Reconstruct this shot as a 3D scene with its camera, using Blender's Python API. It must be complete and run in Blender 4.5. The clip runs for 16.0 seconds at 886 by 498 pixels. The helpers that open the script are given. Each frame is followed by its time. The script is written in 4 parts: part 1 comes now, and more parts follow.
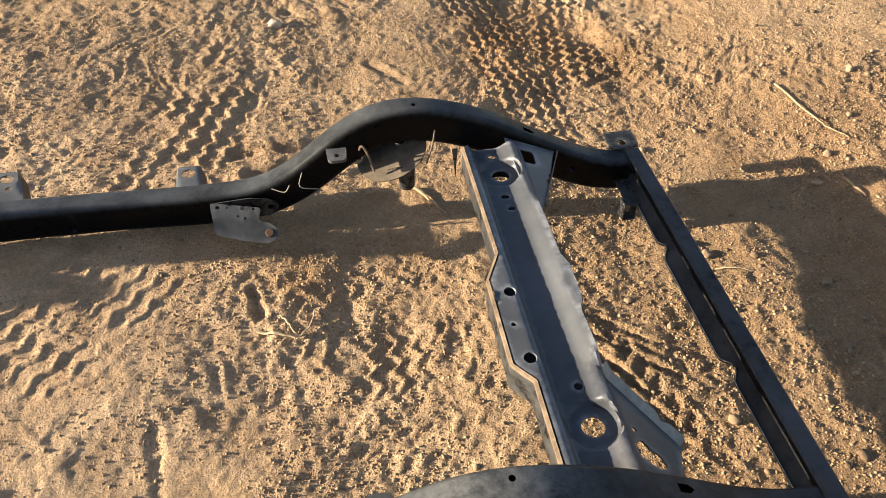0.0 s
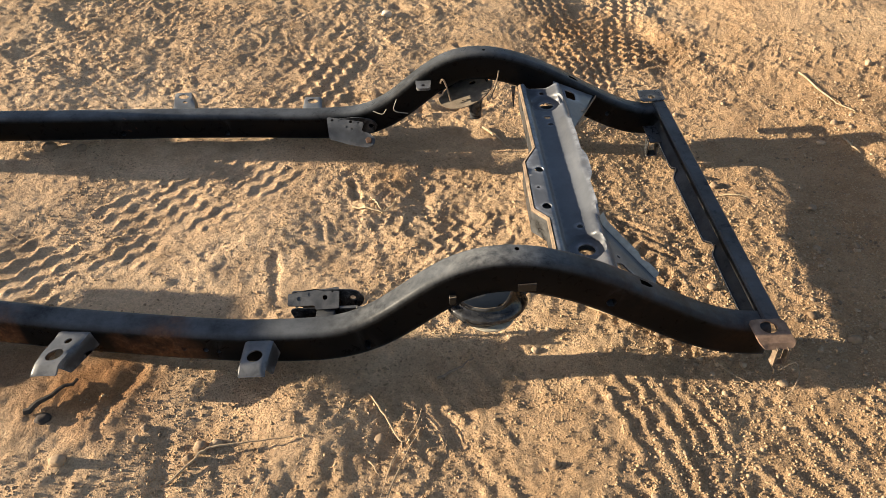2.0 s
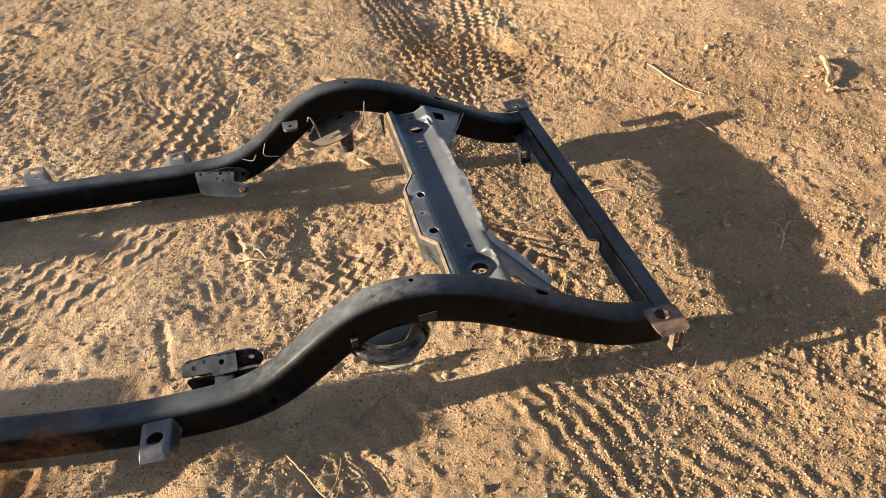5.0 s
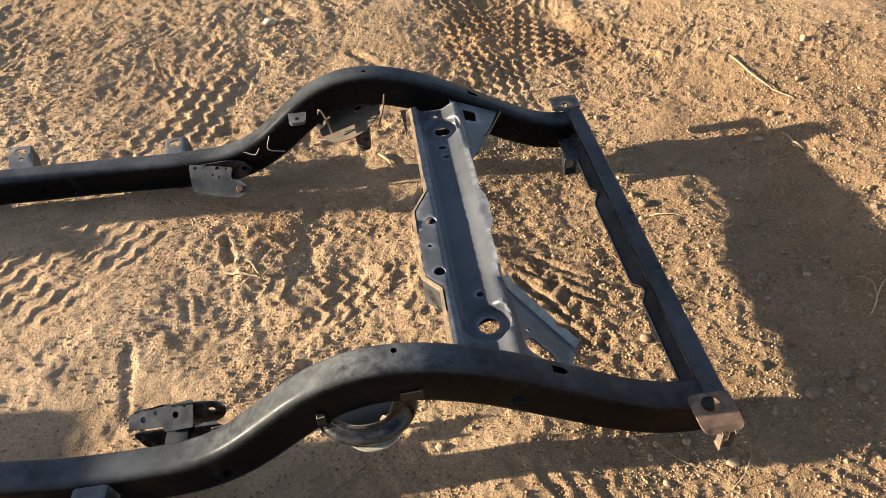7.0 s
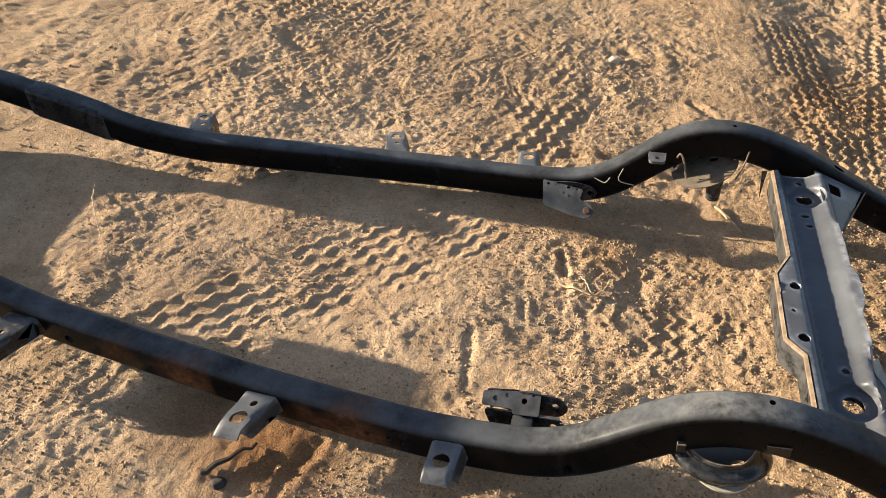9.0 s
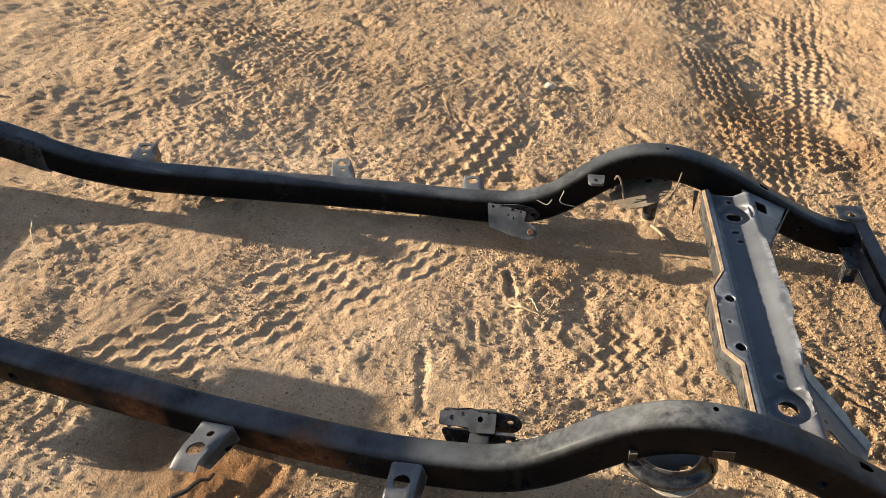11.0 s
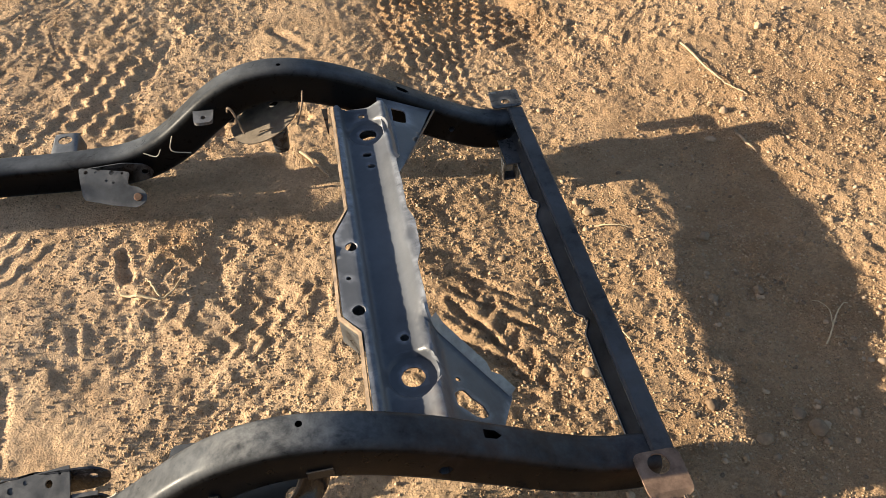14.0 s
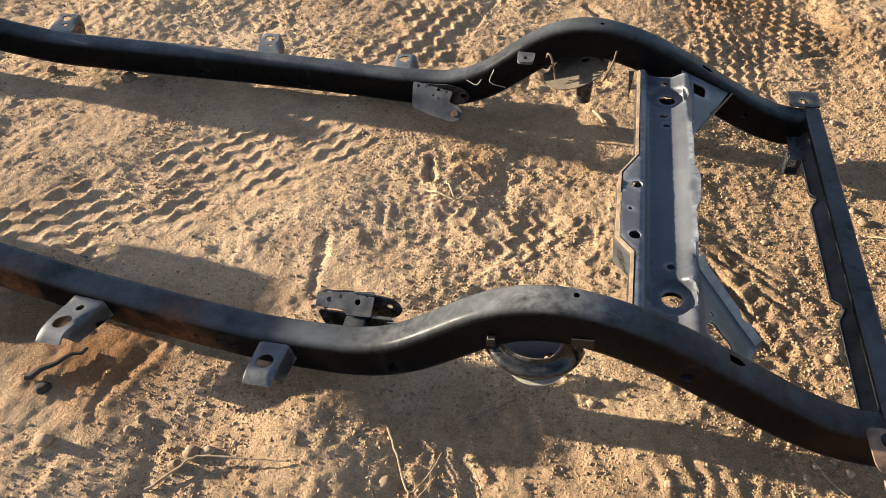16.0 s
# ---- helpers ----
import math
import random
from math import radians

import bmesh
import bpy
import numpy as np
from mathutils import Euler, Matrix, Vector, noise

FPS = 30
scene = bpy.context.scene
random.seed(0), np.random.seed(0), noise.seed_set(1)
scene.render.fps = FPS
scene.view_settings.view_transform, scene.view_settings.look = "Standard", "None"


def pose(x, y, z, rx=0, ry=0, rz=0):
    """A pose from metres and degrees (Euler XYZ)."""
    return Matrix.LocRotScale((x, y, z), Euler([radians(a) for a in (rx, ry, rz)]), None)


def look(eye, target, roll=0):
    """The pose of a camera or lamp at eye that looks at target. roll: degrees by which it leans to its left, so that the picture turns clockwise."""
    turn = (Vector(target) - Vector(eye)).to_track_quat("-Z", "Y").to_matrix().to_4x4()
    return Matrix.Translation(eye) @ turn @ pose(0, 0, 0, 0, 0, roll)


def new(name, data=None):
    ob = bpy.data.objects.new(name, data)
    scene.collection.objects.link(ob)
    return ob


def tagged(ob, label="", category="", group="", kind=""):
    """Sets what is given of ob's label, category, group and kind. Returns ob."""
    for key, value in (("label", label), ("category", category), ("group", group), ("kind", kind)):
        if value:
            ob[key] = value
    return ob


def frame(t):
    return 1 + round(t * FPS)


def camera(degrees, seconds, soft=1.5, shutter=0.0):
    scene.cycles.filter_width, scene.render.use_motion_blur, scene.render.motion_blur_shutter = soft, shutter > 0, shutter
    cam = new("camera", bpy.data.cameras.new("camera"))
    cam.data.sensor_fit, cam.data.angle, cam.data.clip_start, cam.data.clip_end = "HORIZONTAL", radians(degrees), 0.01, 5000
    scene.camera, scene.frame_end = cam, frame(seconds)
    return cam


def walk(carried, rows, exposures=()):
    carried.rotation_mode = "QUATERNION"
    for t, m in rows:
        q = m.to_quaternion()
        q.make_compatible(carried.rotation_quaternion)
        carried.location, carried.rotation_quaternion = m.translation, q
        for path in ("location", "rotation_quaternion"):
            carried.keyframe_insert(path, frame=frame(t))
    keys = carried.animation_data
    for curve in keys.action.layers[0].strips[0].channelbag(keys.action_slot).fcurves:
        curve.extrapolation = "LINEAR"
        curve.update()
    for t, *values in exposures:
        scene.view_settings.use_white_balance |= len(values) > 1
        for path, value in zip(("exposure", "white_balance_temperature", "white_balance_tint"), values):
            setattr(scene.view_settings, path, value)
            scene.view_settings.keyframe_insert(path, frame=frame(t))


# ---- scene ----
cam = camera(61.0, 16.0, soft=0.65)
PATH = [
    (0, (-0.746, -0.459, 1.314), (-0.516, 0.951, -0.086), -1.1),
    (0.5, (-0.685, -0.624, 1.28), (-0.63, 0.847, -0.074), -7.3),
    (1, (-0.79, -0.839, 1.292), (-0.657, 0.554, -0.138), -6.1),
    (1.5, (-0.81, -0.986, 1.327), (-0.752, 0.464, -0.05), -1.7),
    (2, (-0.719, -1.166, 1.332), (-0.723, 0.378, 0.061), -3.0),
    (2.5, (-0.671, -1.297, 1.335), (-0.631, 0.24, 0.056), -6.7),
    (3, (-0.666, -1.328, 1.331), (-0.637, 0.215, 0.059), -8.0),
    (3.5, (-0.645, -1.35, 1.333), (-0.543, 0.222, 0.1), -8.2),
    (3.7, (-0.653, -1.35, 1.351), (-0.509, 0.24, 0.146), -6.6),
    (5.8, (-0.718, -0.891, 1.31), (-0.423, 0.54, -0.056), -6.2),
    (6, (-0.677, -0.837, 1.294), (-0.47, 0.575, -0.108), -5.4),
    (6.5, (-0.548, -0.778, 1.287), (-0.396, 0.667, -0.087), -4.4),
    (7, (-0.513, -0.78, 1.283), (-0.425, 0.704, -0.054), -6.2),
    (7.5, (-0.548, -0.79, 1.267), (-0.547, 0.685, -0.083), -5.7),
    (8, (-0.634, -0.809, 1.314), (-0.935, 0.691, 0.025), -4.8),
    (8.5, (-0.751, -0.835, 1.323), (-1.172, 0.648, 0.048), -4.9),
    (8.7, (-0.817, -0.866, 1.343), (-1.256, 0.627, 0.086), -5.0),
    (10.8, (-0.935, -0.933, 1.38), (-1.268, 0.651, 0.205), -1.0),
    (11, (-0.889, -0.929, 1.383), (-1.164, 0.656, 0.195), -2.4),
    (11.5, (-0.818, -0.902, 1.375), (-0.865, 0.656, 0.122), -4.6),
    (12, (-0.653, -0.861, 1.342), (-0.514, 0.668, 0.06), -6.4),
    (12.5, (-0.503, -0.84, 1.326), (-0.282, 0.729, 0.105), -6.9),
    (13, (-0.449, -0.777, 1.31), (-0.247, 0.799, 0.094), -9.6),
    (13.5, (-0.455, -0.619, 1.312), (-0.223, 0.871, -0.002), -6.5),
    (14, (-0.434, -0.55, 1.262), (-0.225, 0.831, -0.169), -2.6),
    (14.5, (-0.36, -0.662, 1.244), (-0.315, 0.75, -0.171), -1.8),
    (15, (-0.339, -0.738, 1.24), (-0.485, 0.693, -0.149), -5.2),
    (15.5, (-0.389, -0.781, 1.255), (-0.677, 0.656, -0.105), -5.6),
    (16, (-0.58, -0.834, 1.273), (-0.918, 0.569, -0.111), -3.4),
]
walk(cam, [(t, look(eye, target, roll)) for t, eye, target, roll in PATH],
     exposures=((0, 1.55, 6550, 10), (3.5, 1.60, 6600, 10), (7, 1.60, 6450, 10), (12.5, 1.60, 6450, 10), (15, 1.66, 6350, 10), (16, 1.68, 6250, 10)))

# ---------------------------------------------------------------- world and sun
from mathutils import geometry

SUN_DIR = Vector((3.8, -0.24, -1.0)).normalized()      # the way the sunlight travels
SUN_EL = math.asin(-SUN_DIR.z)
world = bpy.data.worlds.new("sky")
scene.world = world
world.use_nodes = True
wn = world.node_tree.nodes
sky = wn.new("ShaderNodeTexSky")
sky.sky_type = "NISHITA"
sky.sun_disc = False
sky.sun_elevation = SUN_EL
sky.sun_rotation = math.atan2(-SUN_DIR.x, -SUN_DIR.y)
sky.altitude = 600
sky.dust_density = 1.5
warm = wn.new("ShaderNodeMix")          # haze of the late day
warm.data_type, warm.blend_type = "RGBA", "MULTIPLY"
warm.inputs[0].default_value = 1.0
warm.inputs[7].default_value = (1.03, 0.95, 0.93, 1)
world.node_tree.links.new(sky.outputs[0], warm.inputs[6])
world.node_tree.links.new(warm.outputs[2], wn["Background"].inputs[0])
wn["Background"].inputs[1].default_value = 0.074
sun = new("sun", bpy.data.lights.new("sun", "SUN"))
sun.data.energy = 5.0
sun.data.angle = radians(0.55)
sun.data.color = (1.0, 0.86, 0.645)
sun.matrix_world = look((0, 0, 0), SUN_DIR)


# ---------------------------------------------------------------- materials
class Nodes:
    """A short way to write a node material."""

    def __init__(self, name):
        self.mat = bpy.data.materials.new(name)
        self.mat.use_nodes = True
        self.tree = self.mat.node_tree
        self.bsdf = self.tree.nodes["Principled BSDF"]

    def node(self, kind, **inputs):
        n = self.tree.nodes.new("ShaderNode" + kind)
        for key, value in inputs.items():
            self.put(n.inputs[key.replace("_", " ")], value)
        return n

    def put(self, socket, value):
        if isinstance(value, bpy.types.NodeSocket):
            self.tree.links.new(value, socket)
        else:
            socket.default_value = value

    def coords(self, scale=1.0, stretch=(1, 1, 1)):
        c = self.node("TexCoord")
        m = self.node("Mapping", Vector=c.outputs["Object"])
        m.inputs["Scale"].default_value = [scale * s for s in stretch]
        return m.outputs[0]

    def noise(self, scale, detail=4, rough=0.55, stretch=(1, 1, 1), distortion=0.0):
        n = self.node("TexNoise", Vector=self.coords(1, stretch), Scale=scale, Detail=detail, Roughness=rough, Distortion=distortion)
        return n.outputs[0]

    def ramp(self, fac, *stops):
        r = self.node("ValToRGB", Fac=fac)
        while len(r.color_ramp.elements) < len(stops):
            r.color_ramp.elements.new(0.5)
        for e, (at, col) in zip(r.color_ramp.elements, stops):
            e.position = at
            e.color = (*col, 1) if len(col) == 3 else col
        return r.outputs[0]

    def mix(self, fac, a, b, how="MIX"):
        n = self.tree.nodes.new("ShaderNodeMix")
        n.data_type, n.blend_type = "RGBA", how
        for socket, value in ((n.inputs[0], fac), (n.inputs[6], a), (n.inputs[7], b)):
            if isinstance(value, tuple) and len(value) == 3:
                value = (*value, 1)
            self.put(socket, value)
        return n.outputs[2]

    def math(self, how, a, b=0.0, clamp=False):
        n = self.tree.nodes.new("ShaderNodeMath")
        n.operation, n.use_clamp = how, clamp
        self.put(n.inputs[0], a)
        self.put(n.inputs[1], b)
        return n.outputs[0]

    def bump(self, height, strength, distance, under=None):
        n = self.node("Bump", Height=height, Strength=strength, Distance=distance)
        if under is not None:
            self.put(n.inputs["Normal"], under)
        return n.outputs[0]

    def done(self, **inputs):
        for key, value in inputs.items():
            if isinstance(value, tuple) and len(value) == 3:
                value = (*value, 1)
            self.put(self.bsdf.inputs[key.replace("_", " ")], value)
        return self.mat


def grey(v):
    return (v, v, v)


def sand_material():
    m = Nodes("dry sandy dirt")
    big = m.noise(1.3, 4, 0.6)
    mid = m.noise(9, 5, 0.6)
    fine = m.noise(140, 4, 0.7)
    grit = m.noise(520, 3, 0.7)
    base = m.ramp(big, (0.30, (0.42, 0.277, 0.160)), (0.52, (0.510, 0.346, 0.205)), (0.72, (0.59, 0.418, 0.258)))
    damp = m.ramp(mid, (0.30, (0.78, 0.75, 0.71)), (0.55, grey(1.0)), (0.75, (1.10, 1.08, 1.04)))
    col = m.mix(1.0, base, damp, "MULTIPLY")
    speck = m.ramp(fine, (0.28, (0.66, 0.62, 0.58)), (0.5, grey(1.0)), (0.72, (1.22, 1.2, 1.16)))
    col = m.mix(0.60, col, speck, "MULTIPLY")
    speck2 = m.ramp(grit, (0.3, grey(0.74)), (0.5, grey(1.0)), (0.7, grey(1.22)))
    col = m.mix(0.55, col, speck2, "MULTIPLY")
    where = m.node("TexCoord").outputs["Object"]
    for scale, low, high in ((95.0, 0.72, 1.16), (230.0, 0.72, 1.22)):      # grains, each of its own tone
        g = m.node("TexVoronoi", Vector=where, Scale=scale)
        tone = m.node("SeparateColor", Color=g.outputs["Color"]).outputs[0]
        col = m.mix(0.45, col, m.ramp(tone, (0.0, grey(low)), (0.25, grey(0.95)), (0.8, grey(1.03)), (1.0, grey(high))), "MULTIPLY")
    warp = m.mix(0.10, where, m.node("TexNoise", Vector=where, Scale=7.0, Detail=4.0).outputs[1])
    # stains and broad tones; the second and last tints also paint in shade
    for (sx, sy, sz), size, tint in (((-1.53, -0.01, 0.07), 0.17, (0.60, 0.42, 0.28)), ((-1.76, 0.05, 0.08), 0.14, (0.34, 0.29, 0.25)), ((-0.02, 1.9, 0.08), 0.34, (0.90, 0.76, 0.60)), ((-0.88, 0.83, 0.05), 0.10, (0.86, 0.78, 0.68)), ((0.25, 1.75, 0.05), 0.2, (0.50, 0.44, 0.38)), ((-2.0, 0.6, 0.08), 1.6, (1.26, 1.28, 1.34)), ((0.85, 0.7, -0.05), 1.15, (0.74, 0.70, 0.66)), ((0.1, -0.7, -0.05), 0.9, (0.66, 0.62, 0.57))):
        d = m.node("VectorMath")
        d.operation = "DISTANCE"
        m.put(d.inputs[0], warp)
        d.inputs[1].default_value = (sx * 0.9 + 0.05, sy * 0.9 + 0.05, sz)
        stain_shade = m.ramp(m.math("DIVIDE", d.outputs["Value"], size), (0.35, grey(0.9)), (1.0, grey(0.0)))
        col = m.mix(stain_shade, col, m.mix(1.0, col, tint, "MULTIPLY"))
    grains = []
    for scale in (150.0, 380.0):
        v = m.node("TexVoronoi", Vector=m.mix(0.02, where, m.node("TexNoise", Vector=where, Scale=60.0).outputs[1]), Scale=scale)
        grains.append(m.math("SUBTRACT", 1.0, v.outputs["Distance"]))
    n1 = m.bump(m.noise(50, 6, 0.76), 0.9, 0.013)
    n1 = m.bump(fine, 0.7, 0.005, n1)
    n1 = m.bump(grains[0], 0.45, 0.004, n1)
    n2 = m.bump(grains[1], 0.45, 0.002, n1)
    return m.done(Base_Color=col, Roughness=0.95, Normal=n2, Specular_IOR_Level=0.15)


def stone_material(name, dark, light):
    m = Nodes(name)
    info = m.node("ObjectInfo")
    geo = m.node("NewGeometry")
    fac = m.math("ADD", info.outputs["Random"], geo.outputs["Random Per Island"])
    fac = m.math("FRACT", fac)
    tone = m.ramp(fac, (0.0, dark), (0.6, tuple((a + b) / 2 for a, b in zip(dark, light))), (1.0, light))
    vein = m.ramp(m.noise(120, 4, 0.65), (0.3, grey(0.78)), (0.7, grey(1.15)))
    col = m.mix(0.9, tone, vein, "MULTIPLY")
    return m.done(Base_Color=col, Roughness=0.9, Normal=m.bump(m.noise(260, 4), 0.4, 0.002), Specular_IOR_Level=0.2)


# worn places on the frame: where, how large, the tint that shows, how much of it
SCUFFS = [((-0.60, 0.05, 0.31), 0.18, (0.27, 0.27, 0.265), 0.7), ((-0.84, 0.07, 0.17), 0.15, (0.19, 0.195, 0.20), 0.6), ((-1.25, 0.07, 0.12), 0.24, (0.10, 0.10, 0.105), 0.4),
          ((-0.22, 0.04, 0.15), 0.26, (0.035, 0.021, 0.013), 0.8), ((-1.38, 0.04, 0.07), 0.10, (0.13, 0.055, 0.025), 0.9),
          ((-0.55, 1.05, 0.30), 0.20, (0.07, 0.07, 0.072), 0.4), ((0.02, 0.35, 0.09), 0.25, (0.06, 0.045, 0.03), 0.5)]


RUST_SPOTS = [((-1.36, 0.03, 0.075), 0.085, 0.85), ((-1.46, 0.035, 0.08), 0.05, 0.6), ((-1.78, 0.07, 0.11), 0.09, 0.8), ((-1.95, 0.10, 0.13), 0.06, 0.5),
              ((-0.30, 0.05, 0.23), 0.16, 0.05), ((-0.05, 0.04, 0.08), 0.10, 0.12)]


def steel_material(name, paint=(0.0045, 0.005, 0.0058), rust=0.0, dust_sheen=0.55, rough=0.38, chips=0.66, gloss=0.15):
    """Old black chassis paint: satin, scuffed, with dust and a painted sky sheen where it lies flat, with rust coming
    through.
    """
    m = Nodes(name)
    blot = m.noise(5, 5, 0.6)
    scuff = m.noise(38, 6, 0.7, (1, 1, 1), 0.6)
    pit = m.noise(210, 4, 0.65)
    streak = m.noise(60, 4, 0.6, (0.12, 1, 1))
    col = m.mix(m.ramp(blot, (0.35, grey(0.0)), (0.7, grey(1.0))), paint, tuple(1.9 * c + 0.0005 for c in paint))
    col = m.mix(m.ramp(m.noise(1.7, 5, 0.65), (0.5, grey(0.0)), (0.62, grey(0.8))), col, tuple(c + d for c, d in zip(paint, (0.0012, 0.0009, 0.0007))))
    worn = m.ramp(scuff, (chips, grey(0.0)), (chips + 0.1, grey(1.0)))
    col = m.mix(worn, col, tuple(2 * c + 0.006 for c in paint))
    lines = m.ramp(streak, (0.62, grey(0.0)), (0.8, grey(0.55)))
    col = m.mix(lines, col, tuple(2 * c + 0.004 for c in paint))
    rusty = m.ramp(m.mix(0.5, blot, scuff), (0.66 - 0.3 * rust, grey(0.0)), (0.72 - 0.24 * rust, grey(1.0)))
    rustcol = m.ramp(m.noise(75, 5, 0.7), (0.3, (0.07, 0.026, 0.012)), (0.55, (0.17, 0.075, 0.034)), (0.75, (0.27, 0.145, 0.075)))
    col = m.mix(rusty, col, rustcol)
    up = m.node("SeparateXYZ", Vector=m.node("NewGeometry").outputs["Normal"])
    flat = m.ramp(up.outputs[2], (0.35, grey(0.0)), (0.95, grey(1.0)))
    # dust film, tinted bluish to paint the sky's sheen on upward faces
    film = m.math("MULTIPLY", m.ramp(m.noise(7, 7, 0.72), (0.32, grey(0.12 * dust_sheen)), (0.66, grey(dust_sheen))), flat)
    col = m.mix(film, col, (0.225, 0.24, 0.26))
    r = m.mix(m.ramp(scuff, (0.35, grey(0.0)), (0.75, grey(1.0))), grey(rough), grey(rough + 0.2))
    r = m.mix(rusty, r, grey(0.9))
    edge = m.ramp(m.node("NewGeometry").outputs["Pointiness"], (0.515, grey(0.0)), (0.57, grey(0.8)))
    col = m.mix(m.math("MULTIPLY", edge, m.ramp(scuff, (0.35, grey(0.0)), (0.6, grey(1.0)))), col, tuple(4 * c + 0.07 for c in paint))
    where = m.node("TexCoord").outputs["Object"]
    warp = m.mix(0.08, where, m.node("TexNoise", Vector=where, Scale=11.0, Detail=4.0).outputs[1])
    rub = m.noise(26, 8, 0.72, (1.0, 1.0, 1.0), 0.3)
    for (sx, sy, sz), size, tint, keep in SCUFFS:
        d = m.node("VectorMath")
        d.operation = "DISTANCE"
        m.put(d.inputs[0], warp)
        d.inputs[1].default_value = [0.92 * c + 0.04 for c in (sx, sy, sz)]
        here = m.ramp(m.math("DIVIDE", d.outputs["Value"], size), (0.3, grey(1.0)), (1.0, grey(0.0)))
        here = m.math("MULTIPLY", here, m.ramp(rub, (0.60 - 0.3 * keep, grey(0.0)), (0.80 - 0.1 * keep, grey(keep))))
        here = m.math("MULTIPLY", here, flat)
        col = m.mix(here, col, tint)
        r = m.mix(here, r, grey(0.55))
    for (sx, sy, sz), size, keep in RUST_SPOTS:
        d = m.node("VectorMath")
        d.operation = "DISTANCE"
        m.put(d.inputs[0], warp)
        d.inputs[1].default_value = [0.92 * c + 0.04 for c in (sx, sy, sz)]
        here = m.ramp(m.math("DIVIDE", d.outputs["Value"], size), (0.35, grey(keep)), (1.0, grey(0.0)))
        here = m.math("MULTIPLY", here, m.ramp(rub, (0.30, grey(0.0)), (0.60, grey(1.0))))
        col = m.mix(here, col, rustcol)
        r = m.mix(here, r, grey(0.85))
    n1 = m.bump(scuff, 0.10, 0.002)
    n2 = m.bump(pit, 0.12, 0.0008, n1)
    return m.done(Base_Color=col, Roughness=r, Normal=n2, Specular_IOR_Level=gloss)


def rust_material(name, dark, light, rough=0.8):
    m = Nodes(name)
    a = m.ramp(m.noise(45, 6, 0.7), (0.3, dark), (0.7, light))
    b = m.ramp(m.noise(9, 4, 0.6), (0.35, grey(0.6)), (0.65, grey(1.15)))
    col = m.mix(0.9, a, b, "MULTIPLY")
    return m.done(Base_Color=col, Roughness=rough, Normal=m.bump(m.noise(240, 5), 0.35, 0.001))


def wood_material(name, dark, light):
    m = Nodes(name)
    a = m.ramp(m.noise(90, 5, 0.65, (1, 1, 0.15)), (0.3, dark), (0.7, light))
    return m.done(Base_Color=a, Roughness=0.85, Normal=m.bump(m.noise(300, 4), 0.3, 0.001))


SAND = sand_material()
PEBBLE = stone_material("pale gravel", (0.17, 0.115, 0.072), (0.43, 0.31, 0.20))
PALE_STONE = stone_material("pale stone", (0.52, 0.43, 0.33), (0.64, 0.56, 0.46))
CLOD = stone_material("dirt crumbs", (0.27, 0.18, 0.10), (0.47, 0.333, 0.202))
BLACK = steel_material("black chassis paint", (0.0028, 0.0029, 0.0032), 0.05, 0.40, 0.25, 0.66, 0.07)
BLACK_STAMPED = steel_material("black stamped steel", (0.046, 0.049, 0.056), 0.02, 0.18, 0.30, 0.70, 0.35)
BLACK_WORN = steel_material("worn black steel", (0.0035, 0.0035, 0.004), 0.14, 0.14, 0.22, 0.62, 0.3)
PERCH_BLACK = steel_material("glossy black pressed steel", (0.0025, 0.0025, 0.003), 0.0, 0.02, 0.15, 0.7, 0.36)
DUSTY_EDGE = rust_material("pale dusty sheet edge", (0.32, 0.29, 0.24), (0.54, 0.49, 0.41), 0.6)
GREY_WORN = steel_material("scuffed grey steel", (0.020, 0.020, 0.021), 0.10, 0.50, 0.42, 0.6, 0.35)
STEEL_DARK = steel_material("scuffed dark steel", (0.010, 0.010, 0.0105), 0.1, 0.30, 0.35, 0.58, 0.3)
RUST = rust_material("brown rust", (0.055, 0.026, 0.014), (0.17, 0.085, 0.045))
RUST_LIGHT = rust_material("dusty orange rust", (0.10, 0.056, 0.034), (0.25, 0.16, 0.108))
EDGE_RUST = rust_material("rusty sheet edge", (0.09, 0.06, 0.04), (0.30, 0.215, 0.14))
BARE_BROWN = rust_material("dusty brown steel", (0.10, 0.075, 0.052), (0.20, 0.16, 0.115), 0.7)
PALE_METAL = rust_material("bare dusty metal", (0.30, 0.27, 0.21), (0.50, 0.46, 0.37), 0.55)
DARK_STEEL_PLAIN = rust_material("dirty black steel", (0.004, 0.0038, 0.0036), (0.012, 0.011, 0.010), 0.5)
TWIG = wood_material("dry twig", (0.23, 0.15, 0.085), (0.46, 0.34, 0.21))
BARK = wood_material("grey-brown stick", (0.13, 0.085, 0.055), (0.30, 0.21, 0.14))
STRAW = wood_material("pale straw", (0.40, 0.30, 0.17), (0.60, 0.47, 0.29))


# ---------------------------------------------------------------- small builders
def part(name, bm, material, parent=None, label="", smooth=True, angle=40):
    """Links a bmesh as one mesh object under a thing or a part."""
    me = bpy.data.meshes.new(name)
    bm.normal_update()
    if smooth:
        for f in bm.faces:
            f.smooth = True
        for e in bm.edges:
            if len(e.link_faces) == 2 and e.calc_face_angle(0) > radians(angle):
                e.smooth = False
    bm.to_mesh(me)
    bm.free()
    me.materials.append(material)
    ob = new(name, me)
    if parent is not None:
        ob.parent = parent
    if label:
        ob["label"] = label
    return ob


def thing(name, place, label, category, group="", kind=""):
    ob = new(name)
    ob.empty_display_size = 0.05
    ob.location = place
    return tagged(ob, label, category, group, kind)


